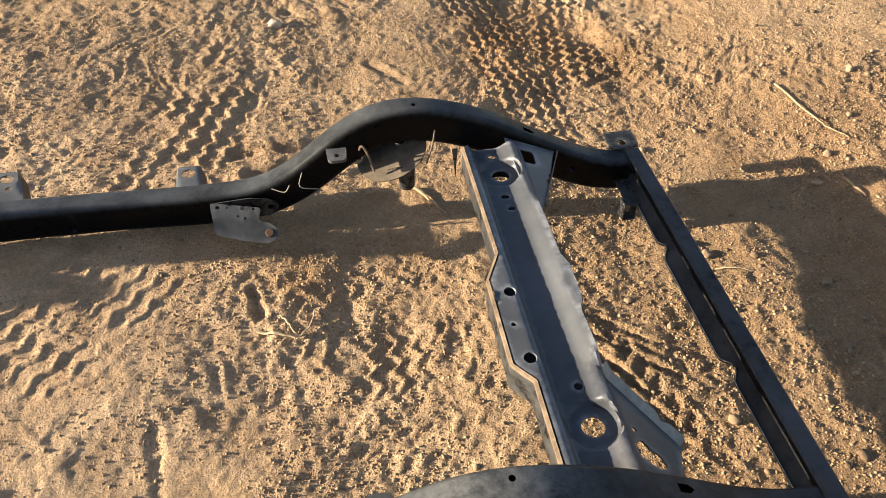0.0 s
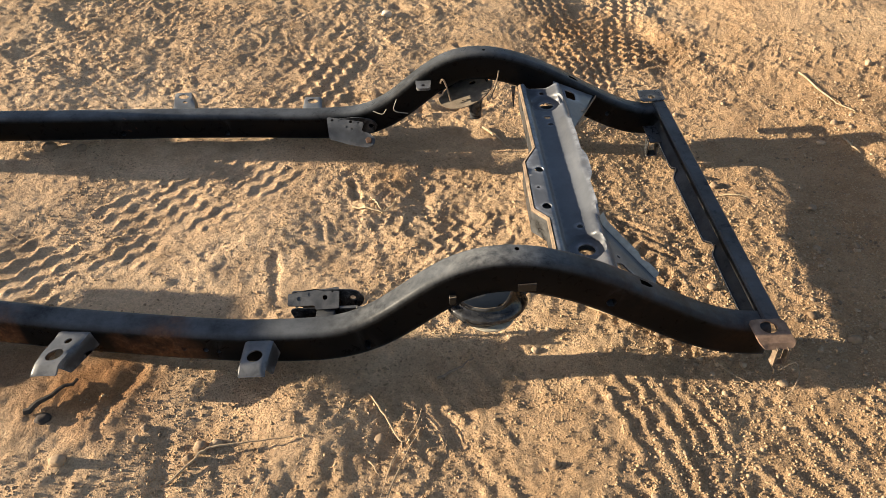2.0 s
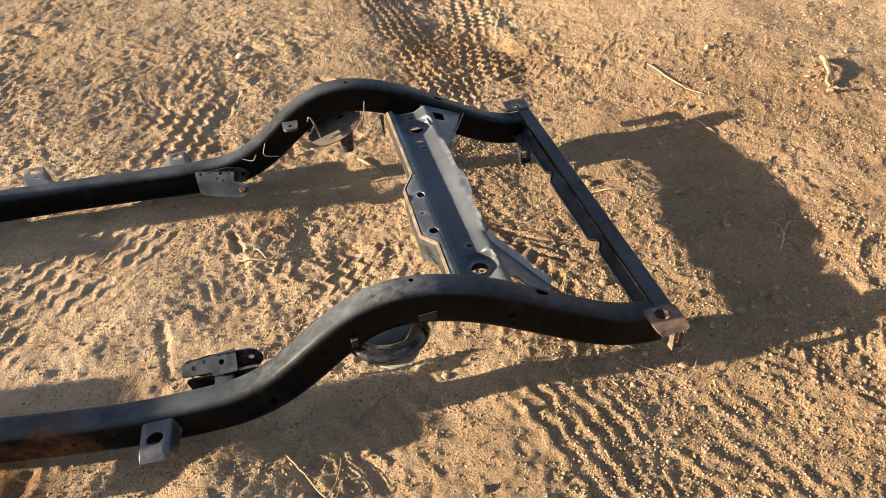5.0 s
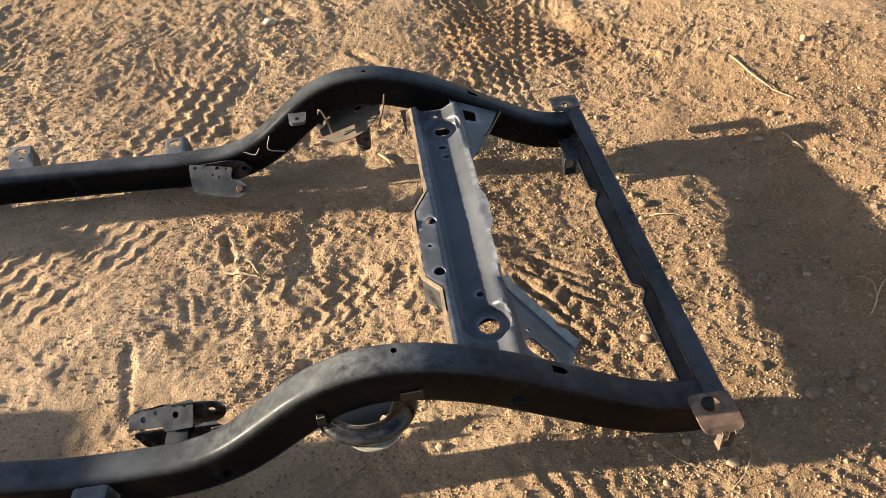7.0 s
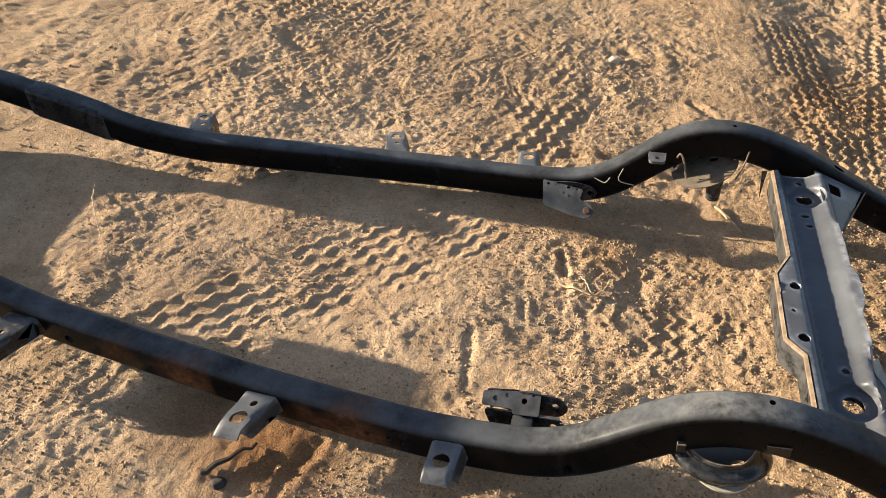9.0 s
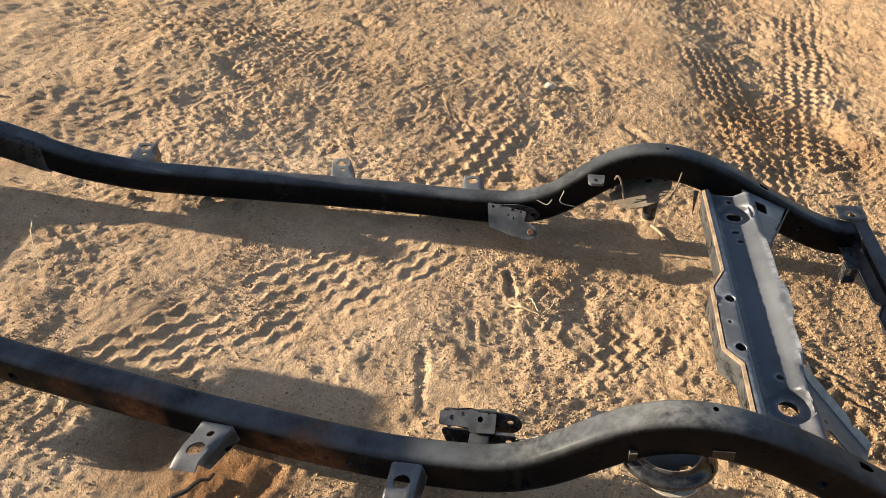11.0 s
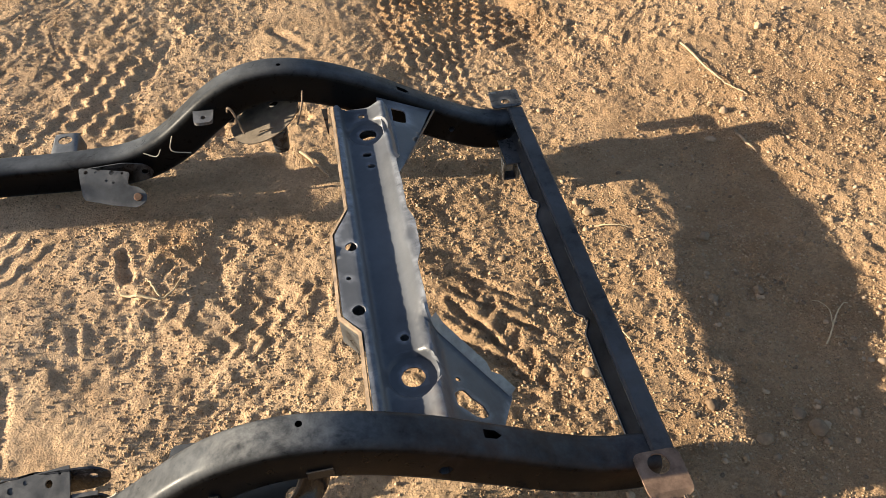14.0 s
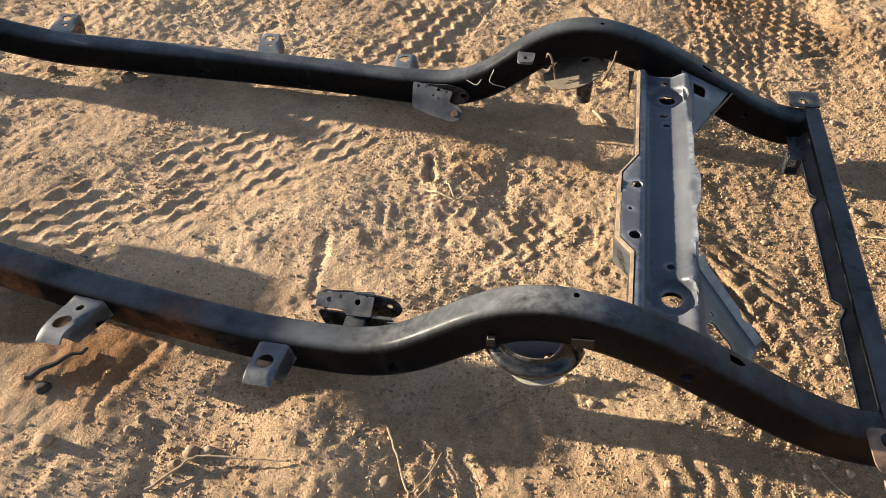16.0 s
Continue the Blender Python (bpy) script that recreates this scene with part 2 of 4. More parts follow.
def circle(cx, cy, r, n=18, ry=None, turn=0.0):
    ry = r if ry is None else ry
    c, s = math.cos(turn), math.sin(turn)
    pts = [(r * math.cos(2 * math.pi * i / n), ry * math.sin(2 * math.pi * i / n)) for i in range(n)]
    return [(cx + c * x - s * y, cy + s * x + c * y) for x, y in pts]


def rounded(points, r, n=4):
    """A polygon with its corners rounded."""
    out = []
    for i, p in enumerate(points):
        a, b = Vector(points[i - 1]), Vector(points[(i + 1) % len(points)])
        p = Vector(p)
        da, db = (a - p), (b - p)
        k = min(r, da.length * 0.45, db.length * 0.45)
        s, e = p + da.normalized() * k, p + db.normalized() * k
        for j in range(n + 1):
            t = j / n
            out.append(tuple((1 - t) ** 2 * s + 2 * t * (1 - t) * p + t * t * e))
    return out


def inside(p, poly):
    x, y = p
    hit = False
    for i in range(len(poly)):
        (x1, y1), (x2, y2) = poly[i - 1], poly[i]
        if (y1 > y) != (y2 > y) and x < (x2 - x1) * (y - y1) / (y2 - y1) + x1:
            hit = not hit
    return hit


def sheet(outline, holes, thick, shape, grid=0.02, folds=()):
    """Pressed sheet metal: an outline with holes, laid through shape(x, y) -> (X, Y, Z), and given its thickness."""
    pts, edges = [], []
    for loop in (outline, *holes):
        long_loop = []
        for i, p in enumerate(loop):
            q = loop[(i + 1) % len(loop)]
            steps = max(1, int(math.dist(p, q) / grid))
            long_loop += [(p[0] + (q[0] - p[0]) * j / steps, p[1] + (q[1] - p[1]) * j / steps) for j in range(steps)]
        n = len(pts)
        pts += long_loop
        edges += [(n + i, n + (i + 1) % len(long_loop)) for i in range(len(long_loop))]
    for line in folds:
        n = len(pts)
        kept = [p for p in line if inside(p, outline) and not any(inside(p, h) for h in holes)]
        pts += kept
        edges += [(n + i, n + i + 1) for i in range(len(kept) - 1) if math.dist(kept[i], kept[i + 1]) < 2.5 * grid]
    xs, ys = [p[0] for p in outline], [p[1] for p in outline]
    border = list(pts)
    x = min(xs) + grid / 2
    while x < max(xs):
        y = min(ys) + grid / 2
        while y < max(ys):
            if inside((x, y), outline) and not any(inside((x, y), h) for h in holes) and min(math.dist((x, y), b) for b in border) > grid * 0.45:
                pts.append((x, y))
            y += grid
        x += grid
    vs, _, fs, *_ = geometry.delaunay_2d_cdt([Vector(p) for p in pts], edges, [], 0, 1e-6)
    bm = bmesh.new()
    made = [bm.verts.new(shape(v.x, v.y)) for v in vs]
    for f in fs:
        mid = sum((vs[i] for i in f), Vector((0, 0))) / len(f)
        if inside(mid, outline) and not any(inside(mid, h) for h in holes):
            bm.faces.new([made[i] for i in f])
    for v in [v for v in bm.verts if not v.link_faces]:
        bm.verts.remove(v)
    bmesh.ops.recalc_face_normals(bm, faces=bm.faces)
    if sum(f.normal.z * f.calc_area() for f in bm.faces) < 0:
        bmesh.ops.reverse_faces(bm, faces=bm.faces)
    bmesh.ops.solidify(bm, geom=bm.faces[:], thickness=thick)
    return bm


def loft(sections, closed=True, caps=True):
    """A skin over sections of equally many points."""
    bm = bmesh.new()
    rings = [[bm.verts.new(p) for p in s] for s in sections]
    n = len(sections[0])
    for a, b in zip(rings, rings[1:]):
        for i in range(n if closed else n - 1):
            j = (i + 1) % n
            bm.faces.new((a[i], a[j], b[j], b[i]))
    if caps:
        bm.faces.new(rings[0][::-1])
        bm.faces.new(rings[-1])
    bmesh.ops.recalc_face_normals(bm, faces=bm.faces)
    return bm


def tube(points, radii, n=7, wobble=0.0, rnd=None):
    """A tapered rod along points."""
    secs = []
    pts = [Vector(p) for p in points]
    for i, p in enumerate(pts):
        d = (pts[min(i + 1, len(pts) - 1)] - pts[max(i - 1, 0)]).normalized()
        side = d.cross(Vector((0, 0, 1)))
        side = side.normalized() if side.length > 1e-4 else Vector((1, 0, 0))
        up = side.cross(d)
        r = radii[i] if isinstance(radii, (list, tuple)) else radii
        ring = []
        for k in range(n):
            a = 2 * math.pi * k / n
            q = r * (1 + (rnd.uniform(-wobble, wobble) if rnd else 0))
            ring.append(p + q * (math.cos(a) * side + math.sin(a) * up))
        secs.append(ring)
    return loft(secs)


def smooth_path(points, steps=8):
    """Catmull-Rom through points."""
    p = [Vector(q) for q in points]
    p = [2 * p[0] - p[1], *p, 2 * p[-1] - p[-2]]
    out = []
    for a, b, c, d in zip(p, p[1:], p[2:], p[3:]):
        for j in range(steps):
            t = j / steps
            out.append(0.5 * (2 * b + (c - a) * t + (2 * a - 5 * b + 4 * c - d) * t * t + (3 * b - a - 3 * c + d) * t ** 3))
    return out + [p[-2]]


def box(lo, hi, bevel=0.002, segments=2):
    bm = bmesh.new()
    bmesh.ops.create_cube(bm, size=1.0)
    for v in bm.verts:
        v.co = Vector([lo[i] + (v.co[i] + 0.5) * (hi[i] - lo[i]) for i in range(3)])
    if bevel:
        bmesh.ops.bevel(bm, geom=bm.edges[:], offset=bevel, segments=segments, profile=0.5, affect="EDGES")
    return bm


def cylinder(cx, cy, z0, z1, r, n=20, r2=None, bevel=0.0015):
    r2 = r if r2 is None else r2
    levels = [(z0, r - bevel), (z0 + bevel, r), (z1 - bevel, r2), (z1, r2 - bevel)]
    return loft([[(cx + q * math.cos(2 * math.pi * i / n), cy + q * math.sin(2 * math.pi * i / n), z) for i in range(n)] for z, q in levels])


def join(bm, other):
    me = bpy.data.meshes.new("tmp")
    other.to_mesh(me)
    other.free()
    bm.from_mesh(me)
    bpy.data.meshes.remove(me)
    return bm


def cut(ob, cutters):
    """Cuts holes into a mesh object and leaves a plain mesh."""
    me = bpy.data.meshes.new("cutter")
    bm = bmesh.new()
    for c in cutters:
        join(bm, c)
    bm.to_mesh(me)
    bm.free()
    tool = new("cutter", me)
    mod = ob.modifiers.new("holes", "BOOLEAN")
    mod.operation, mod.object, mod.solver = "DIFFERENCE", tool, "EXACT"
    bpy.context.view_layer.update()
    done = bpy.data.meshes.new_from_object(ob.evaluated_get(bpy.context.evaluated_depsgraph_get()))
    ob.modifiers.clear()
    old, ob.data = ob.data, done
    done.name = ob.name
    bpy.data.meshes.remove(old)
    bpy.data.objects.remove(tool)
    bpy.data.meshes.remove(me)


# ---------------------------------------------------------------- the ground's shape
def hash2(i, j, seed):
    h = (i.astype(np.int64) * 374761393 + j.astype(np.int64) * 668265263 + seed * 974711) & 0x7FFFFFFF
    h = ((h ^ (h >> 13)) * 1274126177) & 0x7FFFFFFF
    return ((h ^ (h >> 16)) & 0xFFFFF) / 0xFFFFF


def value_noise(x, y, seed):
    i, j = np.floor(x), np.floor(y)
    u, v = x - i, y - j
    u, v = u * u * u * (u * (u * 6 - 15) + 10), v * v * v * (v * (v * 6 - 15) + 10)
    a, b = hash2(i, j, seed), hash2(i + 1, j, seed)
    c, d = hash2(i, j + 1, seed), hash2(i + 1, j + 1, seed)
    return (a + (b - a) * u) * (1 - v) + (c + (d - c) * u) * v - 0.5


def turned(x, y, deg):
    c, s = math.cos(radians(deg)), math.sin(radians(deg))
    return c * x - s * y, s * x + c * y


def fbm(x, y, size, octaves, seed, gain=0.5):
    total, amp = 0.0, 1.0
    for o in range(octaves):
        p, q = turned(x, y, 31 * o + 17)
        total = total + amp * value_noise(p / size + 7.3 * o, q / size - 3.1 * o, seed + o)
        size, amp = size / 2.03, amp * gain
    return total


def lumps(x, y, size, seed):
    """Rounded crumbs: one of its own radius in most cells."""
    i, j = np.floor(x / size), np.floor(y / size)
    best = np.zeros_like(x)
    for di in (-1, 0, 1):
        for dj in (-1, 0, 1):
            a, b = i + di, j + dj
            cx, cy = (a + hash2(a, b, seed)) * size, (b + hash2(a, b, seed + 1)) * size
            r = size * (0.22 + 0.5 * hash2(a, b, seed + 2) ** 2)
            d = 1 - ((x - cx) ** 2 + (y - cy) ** 2) / (r * r)
            best = np.maximum(best, np.sqrt(np.clip(d, 0, 1)) * r)
    return best


def smooth01(t):
    t = np.clip(t, 0, 1)
    return t * t * (3 - 2 * t)


def rib_track(x, y, start, end, width, ribs, wave, swing, depth, seed, kept=0.62, thin=0.5):
    """A tyre's print: ribs that run along it in zigzag, between sunken grooves."""
    (x0, y0), (x1, y1) = start, end
    length = math.dist(start, end)
    ux, uy = (x1 - x0) / length, (y1 - y0) / length
    s = (x - x0) * ux + (y - y0) * uy
    w = -(x - x0) * uy + (y - y0) * ux
    w = w + 0.022 * fbm(x, y, 0.22, 3, seed)
    tri = np.abs(((s / wave) % 1.0) * 2 - 1) * 2 - 1
    k = (w + swing * tri) / width * ribs
    near = np.abs((k % 1.0) - 0.5) * 2
    near = near + 0.16 * fbm(x, y, 0.03, 2, seed + 9)
    ridge = smooth01((near - thin) / (0.85 - thin))
    mask = smooth01((0.5 * width - np.abs(w)) / 0.03) * smooth01(s / 0.12) * smooth01((length - s) / 0.12)
    mask = mask * smooth01(kept + 1.6 * fbm(x, y, 0.17, 3, seed + 5))
    mask = mask * smooth01(kept + 0.25 + 1.1 * fbm(x, y, 0.055, 2, seed + 6))
    return mask * (depth * (ridge - 0.6)), mask


def lug_track(x, y, start, end, width, pitch, rows, depth, seed):
    """A tyre's print of separate blocks, in rows set off against one another."""
    (x0, y0), (x1, y1) = start, end
    length = math.dist(start, end)
    ux, uy = (x1 - x0) / length, (y1 - y0) / length
    s = (x - x0) * ux + (y - y0) * uy
    w = -(x - x0) * uy + (y - y0) * ux
    w = w + 0.015 * fbm(x, y, 0.2, 2, seed)
    col = (w / width + 0.5) * rows
    c = np.floor(col)
    f = np.abs(col - c - 0.5) * 2
    slant = (col - c - 0.5) * 0.55 * np.where(c % 2 > 0, 1, -1)
    g = np.abs((s / pitch + slant + 0.5 * (c % 2)) % 1.0 - 0.5) * 2
    pit = smooth01((0.86 - f) / 0.25) * smooth01((0.70 - g) / 0.3)
    mask = smooth01((0.5 * width - np.abs(w)) / 0.03) * smooth01(s / 0.15) * smooth01((length - s) / 0.15)
    mask = mask * smooth01(0.65 + 1.6 * fbm(x, y, 0.2, 3, seed + 5))
    return mask * depth * (0.35 - pit), mask


def groove(x, y, a, b, width, depth):
    ax, ay = a
    dx, dy = b[0] - ax, b[1] - ay
    t = np.clip(((x - ax) * dx + (y - ay) * dy) / (dx * dx + dy * dy), 0, 1)
    d = np.hypot(x - ax - t * dx, y - ay - t * dy)
    depth = depth * (0.75 + 0.9 * fbm(x, y, 0.06, 2, 161))
    d = d + 0.012 * fbm(x, y, 0.05, 2, 171)
    return -depth * np.exp(-(d / width) ** 2) + 0.35 * depth * np.exp(-((d - 1.9 * width) / (0.7 * width)) ** 2)


def ground_lie(x, y):
    """The broad lie of the ground."""
    s = np.maximum(-x - 0.65, 0)
    z = -0.03 + 0.078 * s * s / (s + 0.10)
    z = z + 0.055 * smooth01((y - 1.35) / 0.9) * smooth01((0.15 - x) / 0.8)
    z = z - 0.016 * smooth01((y - 0.4) / 0.4) * smooth01((1.6 - y) / 0.4) * smooth01((x + 1.0) / 0.35)
    z = z - 0.030 * smooth01((x + 0.45) / 0.5) + 0.028 * smooth01((x - 0.42) / 0.42)
    z = z + 0.030 * np.exp(-((x + 1.06) / 0.16) ** 2 - ((y + 0.10) / 0.13) ** 2)
    return z


def roughness(x, y):
    """How churned the dirt is: packed smooth sand at the front of the frame, trodden in its middle, gravelly behind it."""
    r = 0.52 + 0.36 * np.exp(-((x + 0.72) / 0.42) ** 2 - ((y - 0.5) / 0.42) ** 2)
    r = r + 0.40 * smooth01((x + 0.42) / 0.35)
    r = r + 0.42 * smooth01((y - 1.1) / 0.3) * smooth01((0.9 - x) / 0.8) - 0.15 * smooth01((y - 2.0) / 0.5)
    r = r + 0.25 * smooth01((0.0 - y) / 0.2) * smooth01((x + 1.15) / 0.3)
    return np.clip(r + 0.7 * fbm(x, y, 0.5, 3, 11), 0.20, 1.25)


def furrows(x, y, deg, across, length, seed):
    """Short curved ridges that lie side by side, as feet and tyres push them up."""
    bend = fbm(x, y, 0.30, 2, seed + 3)
    p, q = turned(x + 0.11 * bend, y - 0.09 * bend, deg)
    n = value_noise(p / across, q / length, seed) + 0.35 * value_noise(2.1 * p / across, 2.1 * q / length, seed + 1)
    crest = smooth01(1 - np.abs(n) / 0.21)
    return crest * smooth01(0.35 + 2.4 * fbm(x, y, 0.21, 2, seed + 7)) - 0.25


def ground_height(x, y):
    z = ground_lie(x, y)
    near = smooth01((6.5 - np.hypot(x + 0.5, y - 1.0)) / 2.0)
    rough = roughness(x, y)
    mask, tracks = np.zeros_like(x), np.zeros_like(x)
    for fn, args in TRACKS:
        h, m = fn(x, y, *args)
        tracks, mask = tracks + h, np.maximum(mask, m)
    z = z + near * tracks
    z = z + 0.030 * fbm(x, y, 0.9, 2, 3) + near * (0.5 + 0.6 * rough) * 0.012 * fbm(x, y, 0.22, 3, 21)
    cover = near * (1 - 0.6 * mask) * rough
    dig = fbm(x, y, 0.085, 4, 41, 0.55)
    z = z + cover * 0.0064 * dig
    z = z + cover * 0.0040 * furrows(x, y, 25, 0.036, 0.10, 141)
    z = z + cover * 0.0036 * furrows(x, y, -40, 0.045, 0.13, 171)
    z = z + near * (0.35 + 0.65 * rough) * (1 - 0.5 * mask) * 0.0044 * fbm(x, y, 0.021, 2, 201, 0.7)
    z = z + cover * smooth01(rough - 0.35) * 0.09 * lumps(x, y, 0.040, 51)
    z = z + near * rough * (1 - 0.5 * mask) * 0.15 * lumps(x, y, 0.013, 61)
    for a, b, w, d in GROOVES:
        z = z + groove(x, y, a, b, w, d)
    return z


TRACKS = [
    (rib_track, ((-2.02, 0.12), (-1.24, 1.02), 0.36, 7, 0.072, 0.010, 0.0052, 71, 0.80, 0.62)),
    (rib_track, ((-0.09, 1.24), (-0.24, 2.7), 0.25, 6, 0.052, 0.010, 0.0100, 81, 0.85)),
    (rib_track, ((0.03, 1.5), (0.42, 3.6), 0.24, 5, 0.055, 0.011, 0.0085, 86, 0.75)),
    (rib_track, ((-1.30, 1.12), (-0.98, 2.0), 0.36, 6, 0.060, 0.011, 0.0085, 91, 0.72, 0.5)),
    (rib_track, ((-1.9, 2.2), (-3.9, 2.5), 0.26, 5, 0.07, 0.012, 0.012, 96)),
    (rib_track, ((-0.70, 0.12), (-0.34, -0.62), 0.34, 7, 0.085, 0.006, 0.0058, 101, 0.6, 0.36)),
    (rib_track, ((-0.33, 0.14), (-0.10, -0.72), 0.28, 6, 0.075, 0.006, 0.0054, 106, 0.58, 0.36)),
    (rib_track, ((-0.04, -0.05), (0.24, -0.75), 0.30, 6, 0.08, 0.006, 0.0052, 126, 0.56, 0.36)),
    (rib_track, ((-0.60, 0.22), (-0.68, 0.92), 0.30, 6, 0.060, 0.014, 0.0055, 131)),
    (lug_track, ((-0.05, 0.15), (-0.28, 0.85), 0.16, 0.055, 3, 0.008, 116)),
]
GROOVES = [
    ((-1.198, 0.476), (-1.172, 0.290), 0.012, 0.0045),
    ((-1.455, 0.05), (-1.495, -0.13), 0.014, 0.004),
    ((-1.48, -0.15), (-1.53, -0.33), 0.020, 0.005),
    ((-1.344, -0.14), (-1.32, -0.30), 0.018, 0.004),
    ((-1.036, -0.21), (-1.12, -0.41), 0.020, 0.006),
    ((-0.985, -0.22), (-0.98, -0.40), 0.018, 0.005),
    ((-1.003, 0.825), (-0.985, 0.74), 0.011, 0.012),
    ((-1.085, 0.62), (-1.063, 0.50), 0.009, 0.004),
    ((0.18, 2.06), (0.22, 1.64), 0.06, 0.014),
    ((-2.19, 1.87), (-2.30, 1.96), 0.035, 0.016),
    ((-0.86, 2.10), (-0.88, 2.14), 0.022, 0.012),
    ((-1.81, 2.53), (-1.88, 2.58), 0.04, 0.018),
    ((-0.62, 1.80), (-0.52, 1.68), 0.016, 0.008),
    ((-1.08, 1.34), (-0.96, 1.74), 0.022, 0.004),
    ((-1.0, 1.27), (-0.55, 1.32), 0.022, 0.018),
    ((-1.05, 1.36), (-0.62, 1.40), 0.020, 0.014),
    ((0.03, -0.46), (0.08, -0.50), 0.032, 0.022),
    ((-0.72, -0.43), (-0.68, -0.45), 0.030, 0.020),
    ((-0.26, 0.545), (-0.16, 0.385), 0.008, 0.009),
    ((-0.235, 0.565), (-0.08, 0.425), 0.008, 0.010),
    ((-0.24, 0.640), (-0.09, 0.525), 0.009, 0.008),
    ((-0.30, 0.47), (-0.10, 0.29), 0.012, 0.012),
]


def ground_at(x, y):
    return float(ground_height(np.array([float(x)]), np.array([float(y)]))[0])


def axis(lo, hi, step, far):
    mid = list(np.arange(lo, hi + 1e-9, step))
    out, s = [], step
    p = hi
    while p < far:
        s *= 1.011 if s < 0.024 else 1.3
        p += s
        out.append(p)
    back, s, p = [], step, lo
    while p > -far:
        s *= 1.011 if s < 0.024 else 1.3
        p -= s
        back.append(p)
    return np.array(back[::-1] + mid + out)


def build_ground():
    xs, ys = axis(-2.3, 1.0, 0.0058, 400), axis(-0.5, 2.0, 0.0058, 400)
    gx, gy = np.meshgrid(xs, ys)
    gz = ground_height(gx.ravel(), gy.ravel())
    n, k = len(xs), len(ys)
    co = np.stack([gx.ravel(), gy.ravel(), gz], 1).astype(np.float32)
    idx = np.arange(n * k).reshape(k, n)
    quads = np.stack([idx[:-1, :-1], idx[:-1, 1:], idx[1:, 1:], idx[1:, :-1]], -1).reshape(-1, 4)
    me = bpy.data.meshes.new("ground")
    me.vertices.add(n * k)
    me.vertices.foreach_set("co", co.ravel())
    me.loops.add(quads.size)
    me.loops.foreach_set("vertex_index", quads.ravel().astype(np.int32))
    me.polygons.add(len(quads))
    me.polygons.foreach_set("loop_start", np.arange(0, quads.size, 4, dtype=np.int32))
    me.polygons.foreach_set("use_smooth", np.ones(len(quads), dtype=bool))
    me.update(calc_edges=True)
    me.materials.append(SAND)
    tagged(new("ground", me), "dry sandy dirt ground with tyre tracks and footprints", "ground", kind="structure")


build_ground()


# ---------------------------------------------------------------- the chassis frame
def mid_y(x):
    return 0.545 - 0.022 * x


def at(x, v, z):
    """A place by the frame's own middle line: v is the way off it, plus towards the far rail."""
    return (x, mid_y(x) + v, z)


RAIL_TOP = [(0.02, 0.082), (-0.05, 0.083), (-0.11, 0.10), (-0.20, 0.145), (-0.26, 0.181), (-0.34, 0.226), (-0.39, 0.253), (-0.46, 0.285),
            (-0.525, 0.305), (-0.585, 0.313), (-0.645, 0.308), (-0.705, 0.284), (-0.767, 0.238), (-0.835, 0.182), (-0.90, 0.140), (-0.97, 0.117),
            (-1.05, 0.111), (-1.2, 0.113), (-1.6, 0.145), (-2.0, 0.18), (-2.2, 0.20), (-2.4, 0.248), (-2.6, 0.335), (-2.85, 0.415), (-3.3, 0.46)]
RAIL_OFF = [(0.02, 0.50), (-1.25, 0.502), (-1.6, 0.477), (-2.2, 0.41), (-2.4, 0.385), (-2.65, 0.355), (-3.3, 0.34)]
RAIL_W, RAIL_H = 0.070, 0.094


def along(table, x):
    xs = np.array([a for a, _ in table])[::-1]
    ys = np.array([b for _, b in table])[::-1]
    return np.interp(x, xs, ys)


def softened(table, x, reach=0.03):
    return sum(w * along(table, x + k * reach) for k, w in ((-2, 0.1), (-1, 0.25), (0, 0.3), (1, 0.25), (2, 0.1)))


def rail_top(x):
    return float(softened(RAIL_TOP, np.array([x]))[0])


def rail_off(x):
    return float(softened(RAIL_OFF, np.array([x]), 0.06)[0])


def rail_section(w, h, r, n=5):
    pts = []
    for cx, cz, a0 in ((w / 2 - r, h / 2 - r, 0), (-w / 2 + r, h / 2 - r, 90), (-w / 2 + r, -h / 2 + r, 180), (w / 2 - r, -h / 2 + r, 270)):
        pts += [(cx + r * math.cos(radians(a0 + 90 * i / n)), cz + r * math.sin(radians(a0 + 90 * i / n))) for i in range(n + 1)]
    return pts


def rail(side):
    xs = np.arange(0.012, -3.3, -0.014)
    tops = softened(RAIL_TOP, xs)
    offs = softened(RAIL_OFF, xs, 0.06)
    sec = rail_section(RAIL_W, RAIL_H, 0.018)
    rings = []
    for i, x in enumerate(xs):
        a, b = max(i - 1, 0), min(i + 1, len(xs) - 1)
        t = Vector((xs[b] - xs[a], 0, tops[b] - tops[a])).normalized()
        nrm = Vector((-t.z, 0, t.x))
        if nrm.z < 0:
            nrm = -nrm
        h = RAIL_H - 0.007 * float(smooth01(np.array((-x - 1.0) / 0.3)))
        zc = tops[i] - h / 2
        wave = 0.0012 * noise.noise((x * 9, side * 3.0, 0))
        rings.append([Vector(at(x, side * offs[i] + p, zc)) + nrm * (q * h / RAIL_H + wave) for p, q in sec])
    return loft(rings)


frame_thing = thing("chassis_frame", (-0.5, 0.55, 0), "bare black-painted steel car chassis frame lying on dirt", "chassis frame")


def fpart(name, bm, material, label="", parent=None, angle=40):
    """A part of the frame; its mesh is written in world places and hung under the frame's empty."""
    ob = part(name, bm, material, None, label, True, angle)
    ob.parent = parent or frame_thing
    ob.matrix_parent_inverse = Matrix.Translation(-frame_thing.location)
    if parent:
        ob.matrix_parent_inverse = Matrix.Identity(4)
    return ob


